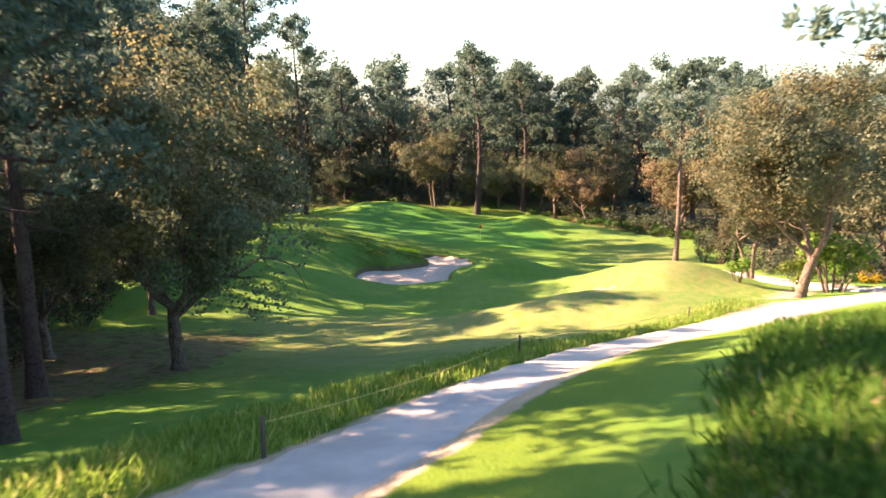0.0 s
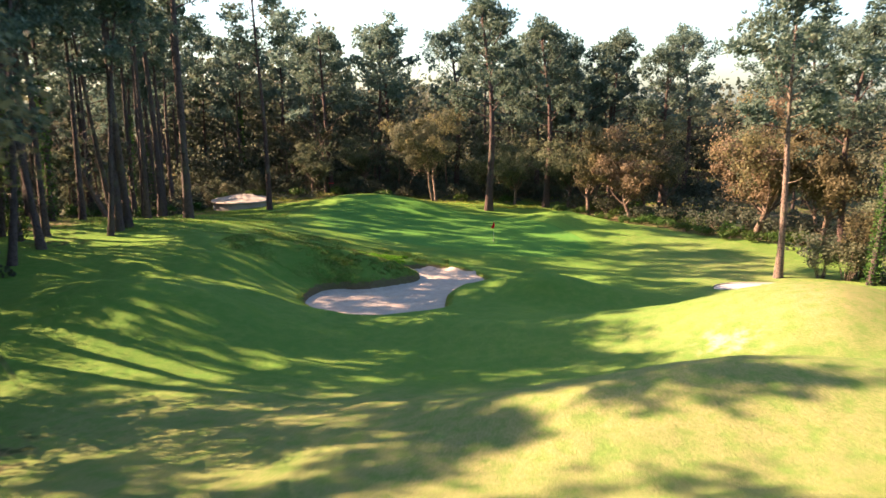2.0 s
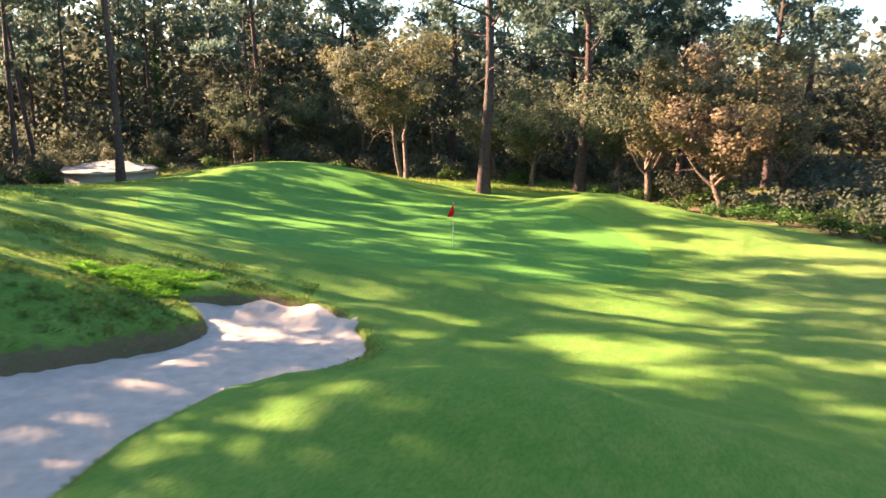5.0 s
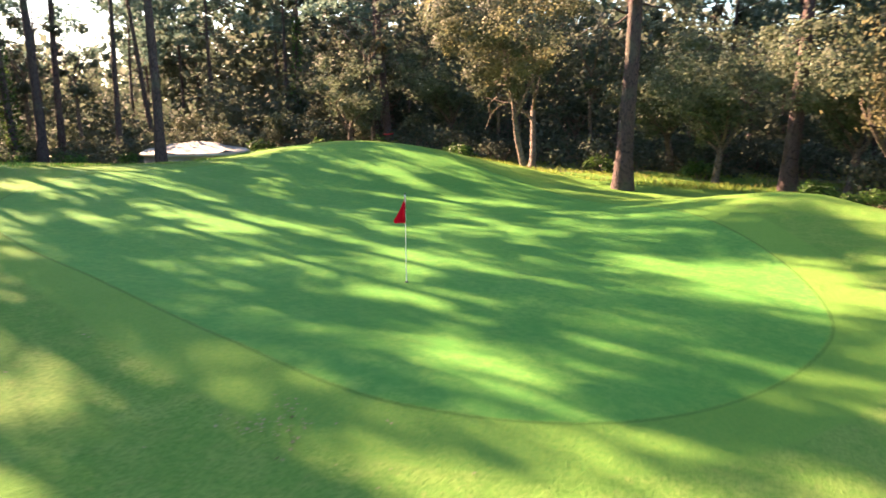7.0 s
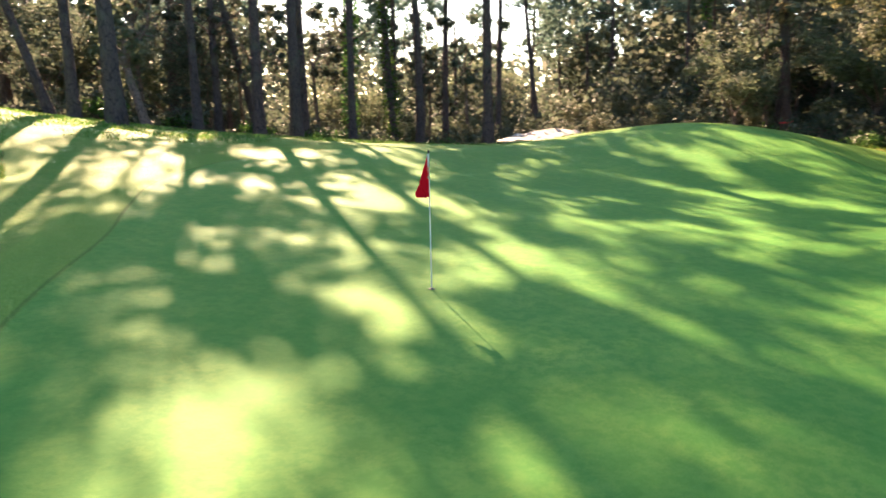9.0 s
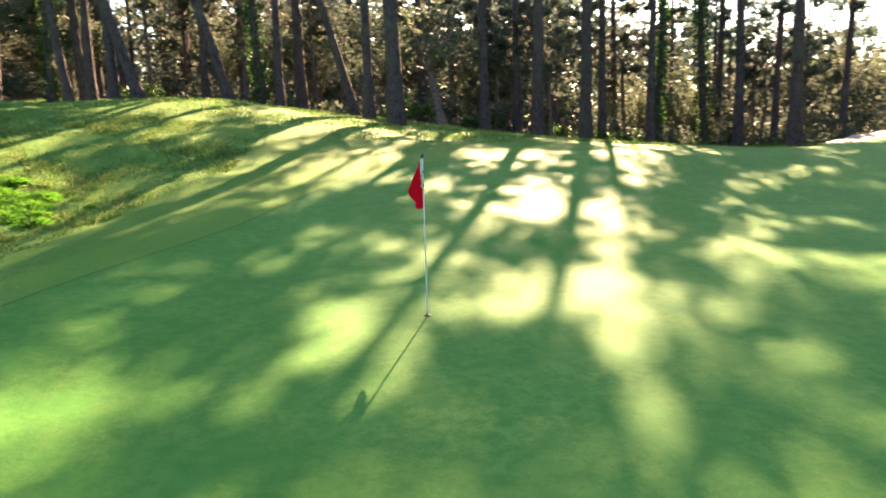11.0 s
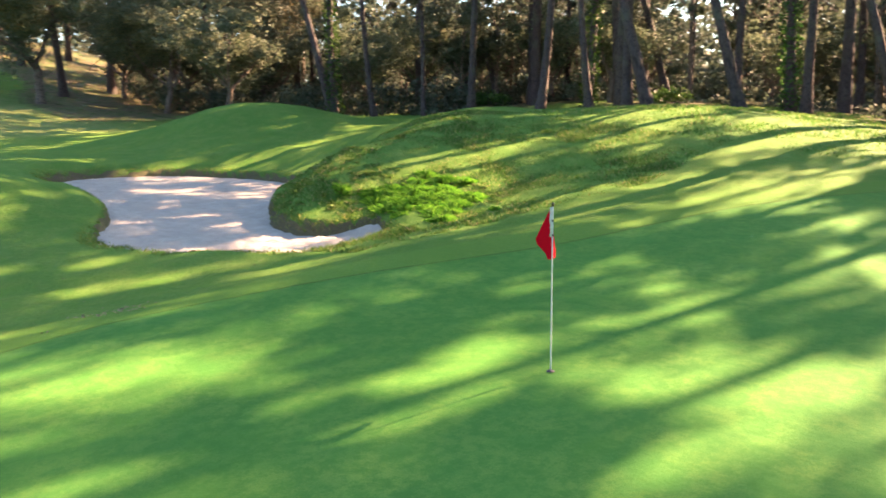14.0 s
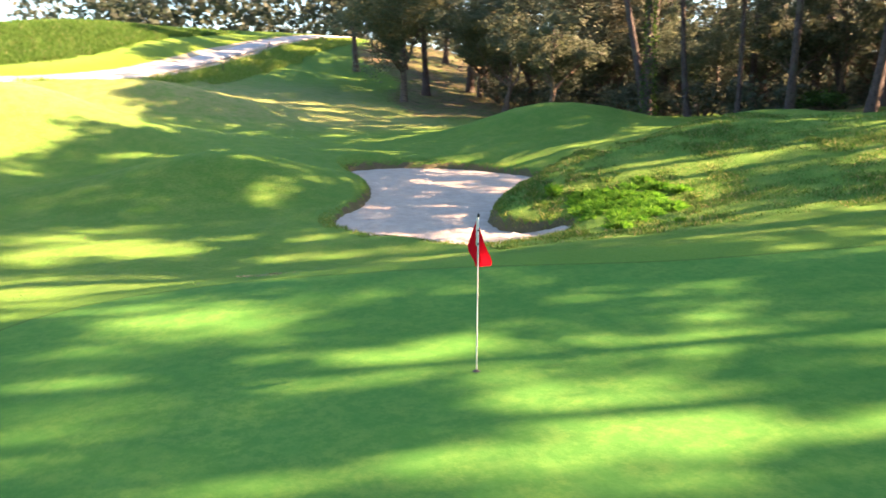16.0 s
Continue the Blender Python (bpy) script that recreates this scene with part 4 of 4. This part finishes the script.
for x, y, s in ((-27, -51, 1.2), (-29, -55, 1.4), (-31, -49, 1.3), (-26, -60.5, 1.2), (-29, -63, 1.5), (-32, -58, 1.4), (-27.5, -67, 1.3), (-31, -71, 1.5), (-34, -66, 1.4), (-29, -43.5, 1.3), (-32, -46, 1.4), (-33, -53, 1.5)):
    again(BUSH, x, y, 41 * x, s)
for x, y, s in ((13.6, 19.5, 0.8), (15.4, 15.6, 0.75), (17.2, 14.4, 0.8), (19.4, 12.2, 0.9), (18.6, 16.4, 1.0), (20.8, 9.6, 0.8), (22.2, 7.4, 0.85), (22.9, 12.6, 1.1), (24.0, 5.2, 0.8), (25.4, 8.2, 1.1), (26.2, 4.0, 0.9),
                (28.2, 3.2, 1.0), (30.0, 2.4, 1.1), (21.6, 16.8, 1.2), (25.2, 14.6, 1.3), (11.2, 22.4, 0.8), (16.4, 21.2, 1.1), (9.0, 26.0, 0.8), (13.4, 26.0, 1.0), (18.6, 24.6, 1.2)):
    again(BRAMBLE, x, y, 57 * x, s, label="low dark bramble bush under the oaks")
for x, y, s in ((17.8, 18.6, 1.1), (20.6, 14.2, 1.2), (23.6, 10.2, 1.3), (24.8, 18.6, 1.6), (27.2, 8.6, 1.4), (29.2, 5.6, 1.3), (31.4, 4.8, 1.4), (27.6, 13.8, 1.6), (15.2, 24.0, 1.2), (22.6, 21.4, 1.5), (11.8, 27.4, 1.1), (19.2, 28.4, 1.5), (33.0, 3.0, 1.3)):
    again(BUSH, x, y, 41 * x, s)
again(P6, 26.6, -18.2, 330, 0.82, label="pine wrapped in green ivy beside the leaning pine")
TAN = stand(shrub(13, 1.9, 6.2, BROWN_LEAF, 26, 120, 0.13, label="tall feathery tan-leaved shrub beside a pine"), 27.4, -15.0)
again(PALE, 24.6, -14.8, 100, 0.85)
for x, y, s in ((-42, 32, 0.9), (-38, 36, 0.8), (-34, 37.5, 0.7), (-45, 27, 0.85), (-47, 34, 1.0), (-30, 38, 0.6), (-41, 39, 0.9), (-36, 41, 1.1), (-26, 40, 0.8), (-50, 30, 1.2), (-46, 40, 1.2), (-32, 43, 1.2), (-39, 31, 0.6), (-44, 21, 0.9), (-48, 24, 1.2), (-22, 42.5, 0.9)):
    again(PALE, x, y, 70 * x, s, label="pale grey-green shrub catching light at the wood's edge")
for x, y in scatter(66, -56, 36, 36.5, 45, 1.6) + scatter(50, -54, -40.5, -60, 40, 1.8) + scatter(26, -48, -30, -85, -30, 2.0) + scatter(24, 28, 45, -35, 34, 2.0):
    again((BUSH, BUSH2)[rng.integers(2)], x, y, rng.uniform(0, 360), rng.uniform(0.7, 1.5))


def far_woods():
    """The closed wood in the distance: stems and masses of leaves."""
    g = np.random.default_rng(5)
    buf = Buf()
    for k in range(900):
        a = g.uniform(math.radians(20), math.radians(290))
        r = g.uniform(80, 128)
        x, y = -8 + r * np.cos(a), -16 + 1.2 * r * np.sin(a)
        z = float(swell(x, y))
        west = 0.5 - 0.5 * np.cos(a)
        open_sky = np.exp(-((np.degrees(a) - 145) / 11) ** 2)
        h = (g.uniform(11, 17) + g.uniform(0, 15) * west) * (1 - 0.48 * open_sky)
        leaves(buf, blob_points(g, 112, (x, y, z + h * 0.44), (4.6, 4.6, h * 0.5), 0.25), 0.8, g)
    for k in range(190):
        a = g.uniform(math.radians(118), math.radians(245))
        r = g.uniform(58, 76)
        x, y = -8 + r * np.cos(a), -16 + 1.2 * r * np.sin(a)
        h = g.uniform(4, 9)
        leaves(buf, blob_points(g, 240, (x, y, float(swell(x, y)) + h * 0.4), (3.2, 3.2, h * 0.5), 0.2), 0.38, g)
    for k in range(110):
        a = g.uniform(math.radians(125), math.radians(238))
        r, h = g.uniform(78, 98), g.uniform(16, 28)
        if abs(np.degrees(a) - 145) < 14:
            continue
        x, y = -8 + r * np.cos(a), -16 + 1.2 * r * np.sin(a)
        leaves(buf, blob_points(g, 120, (x, y, float(swell(x, y)) + h * 0.5), (4.6, 4.6, h * 0.5), 0.15), 1.0, g)
    for k in range(150):
        a, r = g.uniform(math.radians(58), math.radians(124)), g.uniform(112, 134)
        h = g.uniform(14, 19) if math.degrees(a) < 103 else g.uniform(19, 26)
        x, y = r * np.cos(a), r * np.sin(a) - 50
        leaves(buf, blob_points(g, 130, (x, y, float(swell(x, y)) + h * 0.5), (4.4, 4.4, h * 0.5), 0.18), 0.7, g)
    for k in range(150):
        x, y, h = g.uniform(-48, 28), g.uniform(47, 62), g.uniform(3, 6.5)
        leaves(buf, blob_points(g, 90, (x, y, float(swell(x, y)) + h * 0.4), (2.6, 2.6, h * 0.5), 0.2), 0.42, g)
    return tagged(new("far_woods", buf.mesh("far_woods", BUSH_LEAF)), "dark mixed woodland closing off the distance", "woodland", kind="stuff")


far_woods()


# ---- flagstick and hole ----
WHITE = plain_material("white_glassfibre", (0.78, 0.78, 0.76), 0.35)
BLACK = plain_material("black_plastic", (0.02, 0.02, 0.02), 0.5)
RED = plain_material("red_cloth", (0.70, 0.004, 0.02), 0.85, 0.0, 200)
RED.node_tree.nodes["Principled BSDF"].inputs["Specular IOR Level"].default_value = 0.08
DARK = plain_material("painted_hole_shade", (0.05, 0.05, 0.05), 0.7)
POST = plain_material("weathered_post", (0.10, 0.085, 0.065), 0.9, 0.0, 25)
ROPE = plain_material("yellow_green_rope", (0.42, 0.40, 0.12), 0.8)


def flagstick():
    pin = base("flagstick", "white golf flagstick with a limp red flag", "flagstick")
    pole = Buf()
    tube(pole, [(0, 0, -0.12), (0, 0, 0.7), (0, 0, 1.45), (0, 0, 2.17)], [0.012, 0.011, 0.010, 0.009], 10)
    part("pole", pole.mesh("flag_pole", WHITE, True), pin)
    knob = Buf()
    tube(knob, [(0, 0, 2.165), (0, 0, 2.175), (0, 0, 2.205), (0, 0, 2.215)], [0.010, 0.017, 0.017, 0.009], 10)
    part("knob", knob.mesh("flag_knob", BLACK, True), pin, "black top knob")
    for z in (1.985, 1.80):
        clip = Buf()
        tube(clip, [(0, 0, z - 0.012), (0, 0, z - 0.008), (0, 0, z + 0.008), (0, 0, z + 0.012)], [0.012, 0.018, 0.018, 0.012], 8)
        tube(clip, [(0, 0, z), (0.013, -0.03, z), (0.018, -0.045, z)], [0.007, 0.007, 0.006], 5)
        part("clip", clip.mesh("flag_clip", BLACK, True), pin, "black flag clip")
    way = np.array([0.37, -0.93, 0.0])
    across = np.array([0.93, 0.37, 0.0])
    # the sleeve
    sleeve = Buf()
    tube(sleeve, [(0.0, 0.0, 2.155) + way * 0.018, way * 0.022 + (0, 0, 2.0), way * 0.02 + (0, 0, 1.78)], [0.017, 0.019, 0.018], 8)
    part("sleeve", sleeve.mesh("flag_sleeve", WHITE, True), pin, "white hoist sleeve")
    for z in (1.93, 1.875, 1.84):
        bar = Buf()
        tube(bar, [way * 0.031 + across * 0.010 + (0, 0, z - 0.02), way * 0.031 + across * 0.010 + (0, 0, z + 0.02)], [0.009, 0.009], 5)
        part("mark", bar.mesh("sleeve_mark", RED), pin, "unreadable red mark")
    # the cloth hangs down in folds from the sleeve
    nu, nv = 21, 19
    u, v = np.meshgrid(np.linspace(0, 1, nu), np.linspace(0, 1, nv))
    d1, d2 = np.array([0.37, -0.93, 0.0]), np.array([-0.92, -0.39, 0.0])
    r1 = np.interp(v, (0, 0.1, 0.62, 0.72, 0.9, 1.0), (0.012, 0.045, 0.21, 0.185, 0.07, 0.05))
    r2 = np.interp(v, (0, 0.15, 0.55, 0.92, 1.0), (0.008, 0.02, 0.14, 0.29, 0.26))
    # the cloth runs out into one fold, back towards the pole, and out to its loose edge
    w1 = np.where(u < 0.4, np.sin(u / 0.4 * np.pi / 2), np.where(u < 0.7, 0.18 + 0.82 * np.cos((u - 0.4) / 0.3 * np.pi / 2), 0.18 * (1 - (u - 0.7) / 0.3)))
    w2 = np.where(u < 0.4, 0.10 * u, np.where(u < 0.7, 0.04 + 0.25 * ((u - 0.4) / 0.3), 0.29 + 0.71 * ((u - 0.7) / 0.3)))
    drop = 2.155 - 0.66 * v - 0.03 * u * v
    p = (0.012 + r1 * w1)[..., None] * d1 + (r2 * w2)[..., None] * d2 + drop[..., None] * np.array([0, 0, 1.0])
    a = (np.arange(nv - 1)[:, None] * nu + np.arange(nu - 1)[None]).ravel()
    f = np.stack([a, a + 1, a + nu + 1, a + nu], 1)
    cloth = Buf()
    cloth.add(p.reshape(-1, 3), f)
    cloth.add(p.reshape(-1, 3) + across * 0.003, f[:, ::-1])
    part("flag", cloth.mesh("flag_cloth", RED, True), pin, "limp red cloth flag")
    pin.location = (0, 0, land_at(0, 0))
    return pin


flagstick()


def hole_disc():
    z = land_at(0.0, 0.0)
    # flat disc on the turf; its near-black colour stands for shade in the hole
    buf = Buf()
    tube(buf, [(0, 0, z + 0.006), (0, 0, z + 0.007)], [0.057, 0.056], 20, True)
    return tagged(new("hole_disc", buf.mesh("hole_disc", DARK)), "flat dark disc standing for the shaded golf hole", "golf hole")


hole_disc()


# ---- rope fence along the path ----
def fence_post(x, y, h):
    p = base("fence_post", "slim dark wooden post beside the cart path", "post", "rope fence posts")
    buf = Buf()
    tube(buf, [(0, 0, -0.2), (0, 0, 0.4 * h), (0.01, 0, h - 0.02), (0.01, 0, h)], [0.055, 0.052, 0.05, 0.038], 8, True, 0.05, np.random.default_rng(3))
    part("shaft", buf.mesh("post_shaft", POST, True), p)
    p.location = (x, y, land_at(x, y))
    return p


POSTS = ((-5.5, -84.5, 0.85), (0.5, -68.1, 0.95), (10.7, -56.8, 0.8))
for x, y, h in POSTS:
    fence_post(x, y, h)
for (x0, y0, h0), (x1, y1, h1) in zip(POSTS, POSTS[1:]):
    buf = Buf()
    z0, z1 = land_at(x0, y0) + h0 * 0.85, land_at(x1, y1) + h1 * 0.85
    t = np.linspace(0, 1, 15)
    tube(buf, np.stack([x0 + (x1 - x0) * t, y0 + (y1 - y0) * t, z0 + (z1 - z0) * t - 0.9 * t * (1 - t)], 1), np.full(15, 0.012), 5)
    tagged(new("rope", buf.mesh("rope", ROPE, True)), "thin yellowish rope sagging between fence posts", "rope")


# ---- old round water tank ----
def water_tank(x, y):
    tank = base("water_tank", "low round old concrete tank with shallow conical roof", "water tank")
    ang = np.arange(25) * 2 * np.pi / 24
    wall, roof, rim = Buf(), Buf(), Buf()

    def ring(r, z):
        return np.stack([r * np.cos(ang[:24]), r * np.sin(ang[:24]), np.full(24, z)], 1)

    def lathe(buf, prof):
        v = np.concatenate([ring(r, z) for r, z in prof])
        i, j = np.meshgrid(np.arange(len(prof) - 1), np.arange(24), indexing="ij")
        a, b = (i * 24 + j).ravel(), (i * 24 + (j + 1) % 24).ravel()
        buf.add(v, np.stack([a, b, b + 24, a + 24], 1))

    lathe(wall, [(3.75, -0.6), (3.75, 0.85), (3.6, 0.85)])
    lathe(rim, [(3.74, 0.82), (4.0, 0.82), (4.04, 1.0), (3.85, 1.06)])
    lathe(roof, [(3.9, 1.03), (3.3, 1.16), (2.7, 1.27), (2.1, 1.4), (1.5, 1.5), (0.9, 1.6), (0.45, 1.68), (0.02, 1.72)])
    roof.v[0][:, 2] += 0.07 * np.random.default_rng(9).normal(size=len(roof.v[0]))
    part("wall", wall.mesh("tank_wall", OLD_CONCRETE), tank)
    part("rim", rim.mesh("tank_rim", OLD_CONCRETE), tank)
    part("roof", roof.mesh("tank_roof", OLD_CONCRETE), tank, "weathered conical concrete roof")
    tank.location = (x, y, -0.45)


water_tank(-33.5, 27.9)


# ---- long grass ----
def grass(name, pts, height, label, seed, mat=BLADES, wide=0.03):
    g = np.random.default_rng(seed)
    p = np.asarray(pts)
    z = land(p[:, 0], p[:, 1])
    foot = np.column_stack([p, z - 0.03])
    n = len(foot)
    d = unit(np.column_stack([g.normal(size=(n, 2)) * 0.45, np.ones(n)]))
    s = unit(np.cross(d, g.normal(size=(n, 3))))
    h = height * g.uniform(0.5, 1.3, (n, 1))
    w = 0.009 + wide * h
    v = np.stack([foot - s * w, foot + s * w, foot + d * h * 0.7 + s * w * 0.6, foot + d * h * 0.98 + g.normal(size=(n, 3)) * 0.06 * h], 1).reshape(-1, 3)
    buf = Buf()
    buf.add(v, np.arange(4 * n).reshape(-1, 4))
    return tagged(new(name, buf.mesh(name, mat)), label, "grass", kind="stuff")


def tussocks(name, centres, radius, length, per, label, seed, mat):
    """Round tufts whose blades lean outwards from each middle."""
    g = np.random.default_rng(seed)
    n = len(centres) * per
    scale = np.repeat(g.uniform(0.55, 1.35, len(centres)), per)[:, None]
    off = g.normal(size=(n, 2)) * radius * 0.5 * scale
    p = np.repeat(np.asarray(centres), per, 0) + off
    foot = np.column_stack([p, land(p[:, 0], p[:, 1]) - 0.02])
    d = unit(np.column_stack([off / radius * 0.9 + g.normal(size=(n, 2)) * 0.3, np.full(n, 0.9)]))
    s = unit(np.cross(d, g.normal(size=(n, 3))))
    h = length * scale * g.uniform(0.5, 1.1, (n, 1))
    bent = foot + d * h * 0.6
    tip = bent + unit(d + np.column_stack([off / radius, np.full(n, -0.5)])) * h * 0.45
    w = 0.005 + 0.010 * h
    v = np.stack([foot - s * w, foot + s * w, bent + s * w * 0.8, tip], 1).reshape(-1, 3)
    buf = Buf()
    buf.add(v, np.arange(4 * n).reshape(-1, 4))
    return tagged(new(name, buf.mesh(name, mat)), label, "grass", kind="stuff")


g = np.random.default_rng(21)
q = np.column_stack([g.uniform(-20, 34, 420000), g.uniform(-98, -42, 420000)])
d = line_distance(q[:, 0], q[:, 1], TRACK_LINE, False)
south = track_side(q[:, 0], q[:, 1]) < 0
lump = np.array([noise.noise((a * 0.45, b * 0.45, 0.0)) for a, b in q])
patchy = lump + g.uniform(-0.35, 0.35, len(q)) > 0.0
strip = (d > 2.25 + 0.6 * lump) & (d < 6.6 + 0.8 * lump - 2.8 * step(0, 6, q[:, 0])) & ~south & (q[:, 1] < -53)
grass("long_grass", q[strip & (lump + g.uniform(-0.35, 0.35, len(q)) > -0.45)], 0.42, "long uncut grass along the cart path", 1, BLADES, 0.009)
margin = np.minimum.reduce([34 - q[:, 0], q[:, 1] + 98, 26 - d])
bank = south & (d > 5.6 + 1.6 * lump) & (margin > g.uniform(0, 9, len(q)))
grass("bank_grass", q[bank & (patchy | (d > 6))], 0.52, "tall rank grass on the bank above the path", 2, RANK_BLADES, 0.012)
clump = np.column_stack([g.normal(-9.3, 0.85, 130), g.normal(-11.5, 0.95, 130)])
dt = line_distance(clump[:, 0], clump[:, 1], BUNKER_LINE, True)
tussocks("lush_grass", clump[dt < -0.35], 0.17, 0.25, 260, "lush bright grass tufts on the bunker's mound", 3, LUSH_BLADES)
slope = np.column_stack([g.uniform(-20, -4, 150000), g.uniform(-21, -6, 150000)])
lumpy = np.array([noise.noise((a * 1.1, b * 1.1, 3.0)) for a, b in slope])
slope = slope[lumpy + g.uniform(-0.5, 0.5, len(slope)) > 0.0]
ds, dg = line_distance(slope[:, 0], slope[:, 1], BUNKER_LINE, True), line_distance(slope[:, 0], slope[:, 1], GREEN_LINE, True)
grass("mound_grass", slope[(ds < -0.2) & (dg < -3.6)], 0.11, "short rough grass on the mound beside the green", 7, ROUGH_BLADES, 0.06)
weeds = np.column_stack([g.uniform(-15, -6, 420), g.uniform(-18, -9, 420)])
dw, dv = line_distance(weeds[:, 0], weeds[:, 1], BUNKER_LINE, True), line_distance(weeds[:, 0], weeds[:, 1], GREEN_LINE, True)
tussocks("mound_tufts", weeds[(dw < -0.3) & (dw > -4.0) & (dv < -4.0)], 0.10, 0.17, 40, "small uneven tufts in the rough on the mound", 8, ROUGH_BLADES)
lipg = np.repeat(BUNKER_LINE, 170, 0) + g.normal(size=(len(BUNKER_LINE) * 170, 2)) * 0.35
dl = line_distance(lipg[:, 0], lipg[:, 1], BUNKER_LINE, True)
grass("lip_grass", lipg[(dl < 0.0) & (dl > -0.6)], 0.10, "grass fringe overhanging the bunker's edge", 4)
verge = np.column_stack([g.uniform(-41, -20, 110000), g.uniform(-16, 30, 110000)])
heavy = np.array([noise.noise((a * 0.5, b * 0.5, 8.0)) for a, b in verge])
dr = line_distance(verge[:, 0], verge[:, 1], GREEN_LINE, True)
grass("verge_grass", verge[(dr < -3.0) & (heavy + g.uniform(-0.4, 0.4, len(verge)) > -0.05)], 0.15, "patchy rough grass along the wood beside the green", 9, ROUGH_BLADES, 0.06)
wood_edge = np.column_stack([g.uniform(-40, 34, 60000), g.uniform(27, 40, 60000)])
grass("wood_edge_grass", wood_edge[np.sin(wood_edge[:, 0] * 0.5) * np.sin(wood_edge[:, 1] * 0.9) + g.uniform(-0.6, 0.6, 60000) > 0.1], 0.28, "rough sunlit grass at the wood's edge", 5)


def undergrowth():
    """Low brambles, ivy and bracken on the woodland floor."""
    g2 = np.random.default_rng(31)
    buf = Buf()
    spots = [(g2.uniform(-60, 40), g2.uniform(34, 52)) for _ in range(420)] + [(g2.uniform(-58, -38), g2.uniform(-60, 40)) for _ in range(420)] + [(g2.uniform(-44, -29), g2.uniform(-70, -24)) for _ in range(160)] + [(g2.uniform(27, 46), g2.uniform(-30, 34)) for _ in range(160)]
    for x, y in spots:
        if open_ground(x, y):
            continue
        z = float(swell(x, y))
        r = g2.uniform(0.5, 1.3)
        leaves(buf, blob_points(g2, 45, (x, y, z + 0.2), (r, r, g2.uniform(0.3, 0.8)), 0.2), 0.2, g2)
    return tagged(new("undergrowth", buf.mesh("undergrowth", BUSH_LEAF)), "low brambles and ivy on the woodland floor", "undergrowth", kind="stuff")


undergrowth()


def litter_bits():
    """Dead leaves, needles and divots scattered over the turf."""
    g3 = np.random.default_rng(41)
    buf = Buf()
    p = np.concatenate([np.column_stack([g3.uniform(-8, 8, 60), g3.uniform(-16, -6.8, 60)]), np.column_stack([g3.normal(2.3, 0.35, 90), g3.normal(-7.9, 0.3, 90)]), np.column_stack([g3.uniform(-30, -14, 500), g3.uniform(-18, 20, 500)])])
    z = land(p[:, 0], p[:, 1])
    leaves(buf, np.column_stack([p, z + 0.02]), 0.04, g3, 1.4, 0, np.tile((0.0, 0.0, 1.0), (len(p), 1)))
    return tagged(new("fallen_leaves", buf.mesh("fallen_leaves", plain_material("dry_leaf_bits", (0.24, 0.19, 0.12), 0.9))), "scattered dry leaves and turf debris", "leaf litter", kind="stuff")


litter_bits()
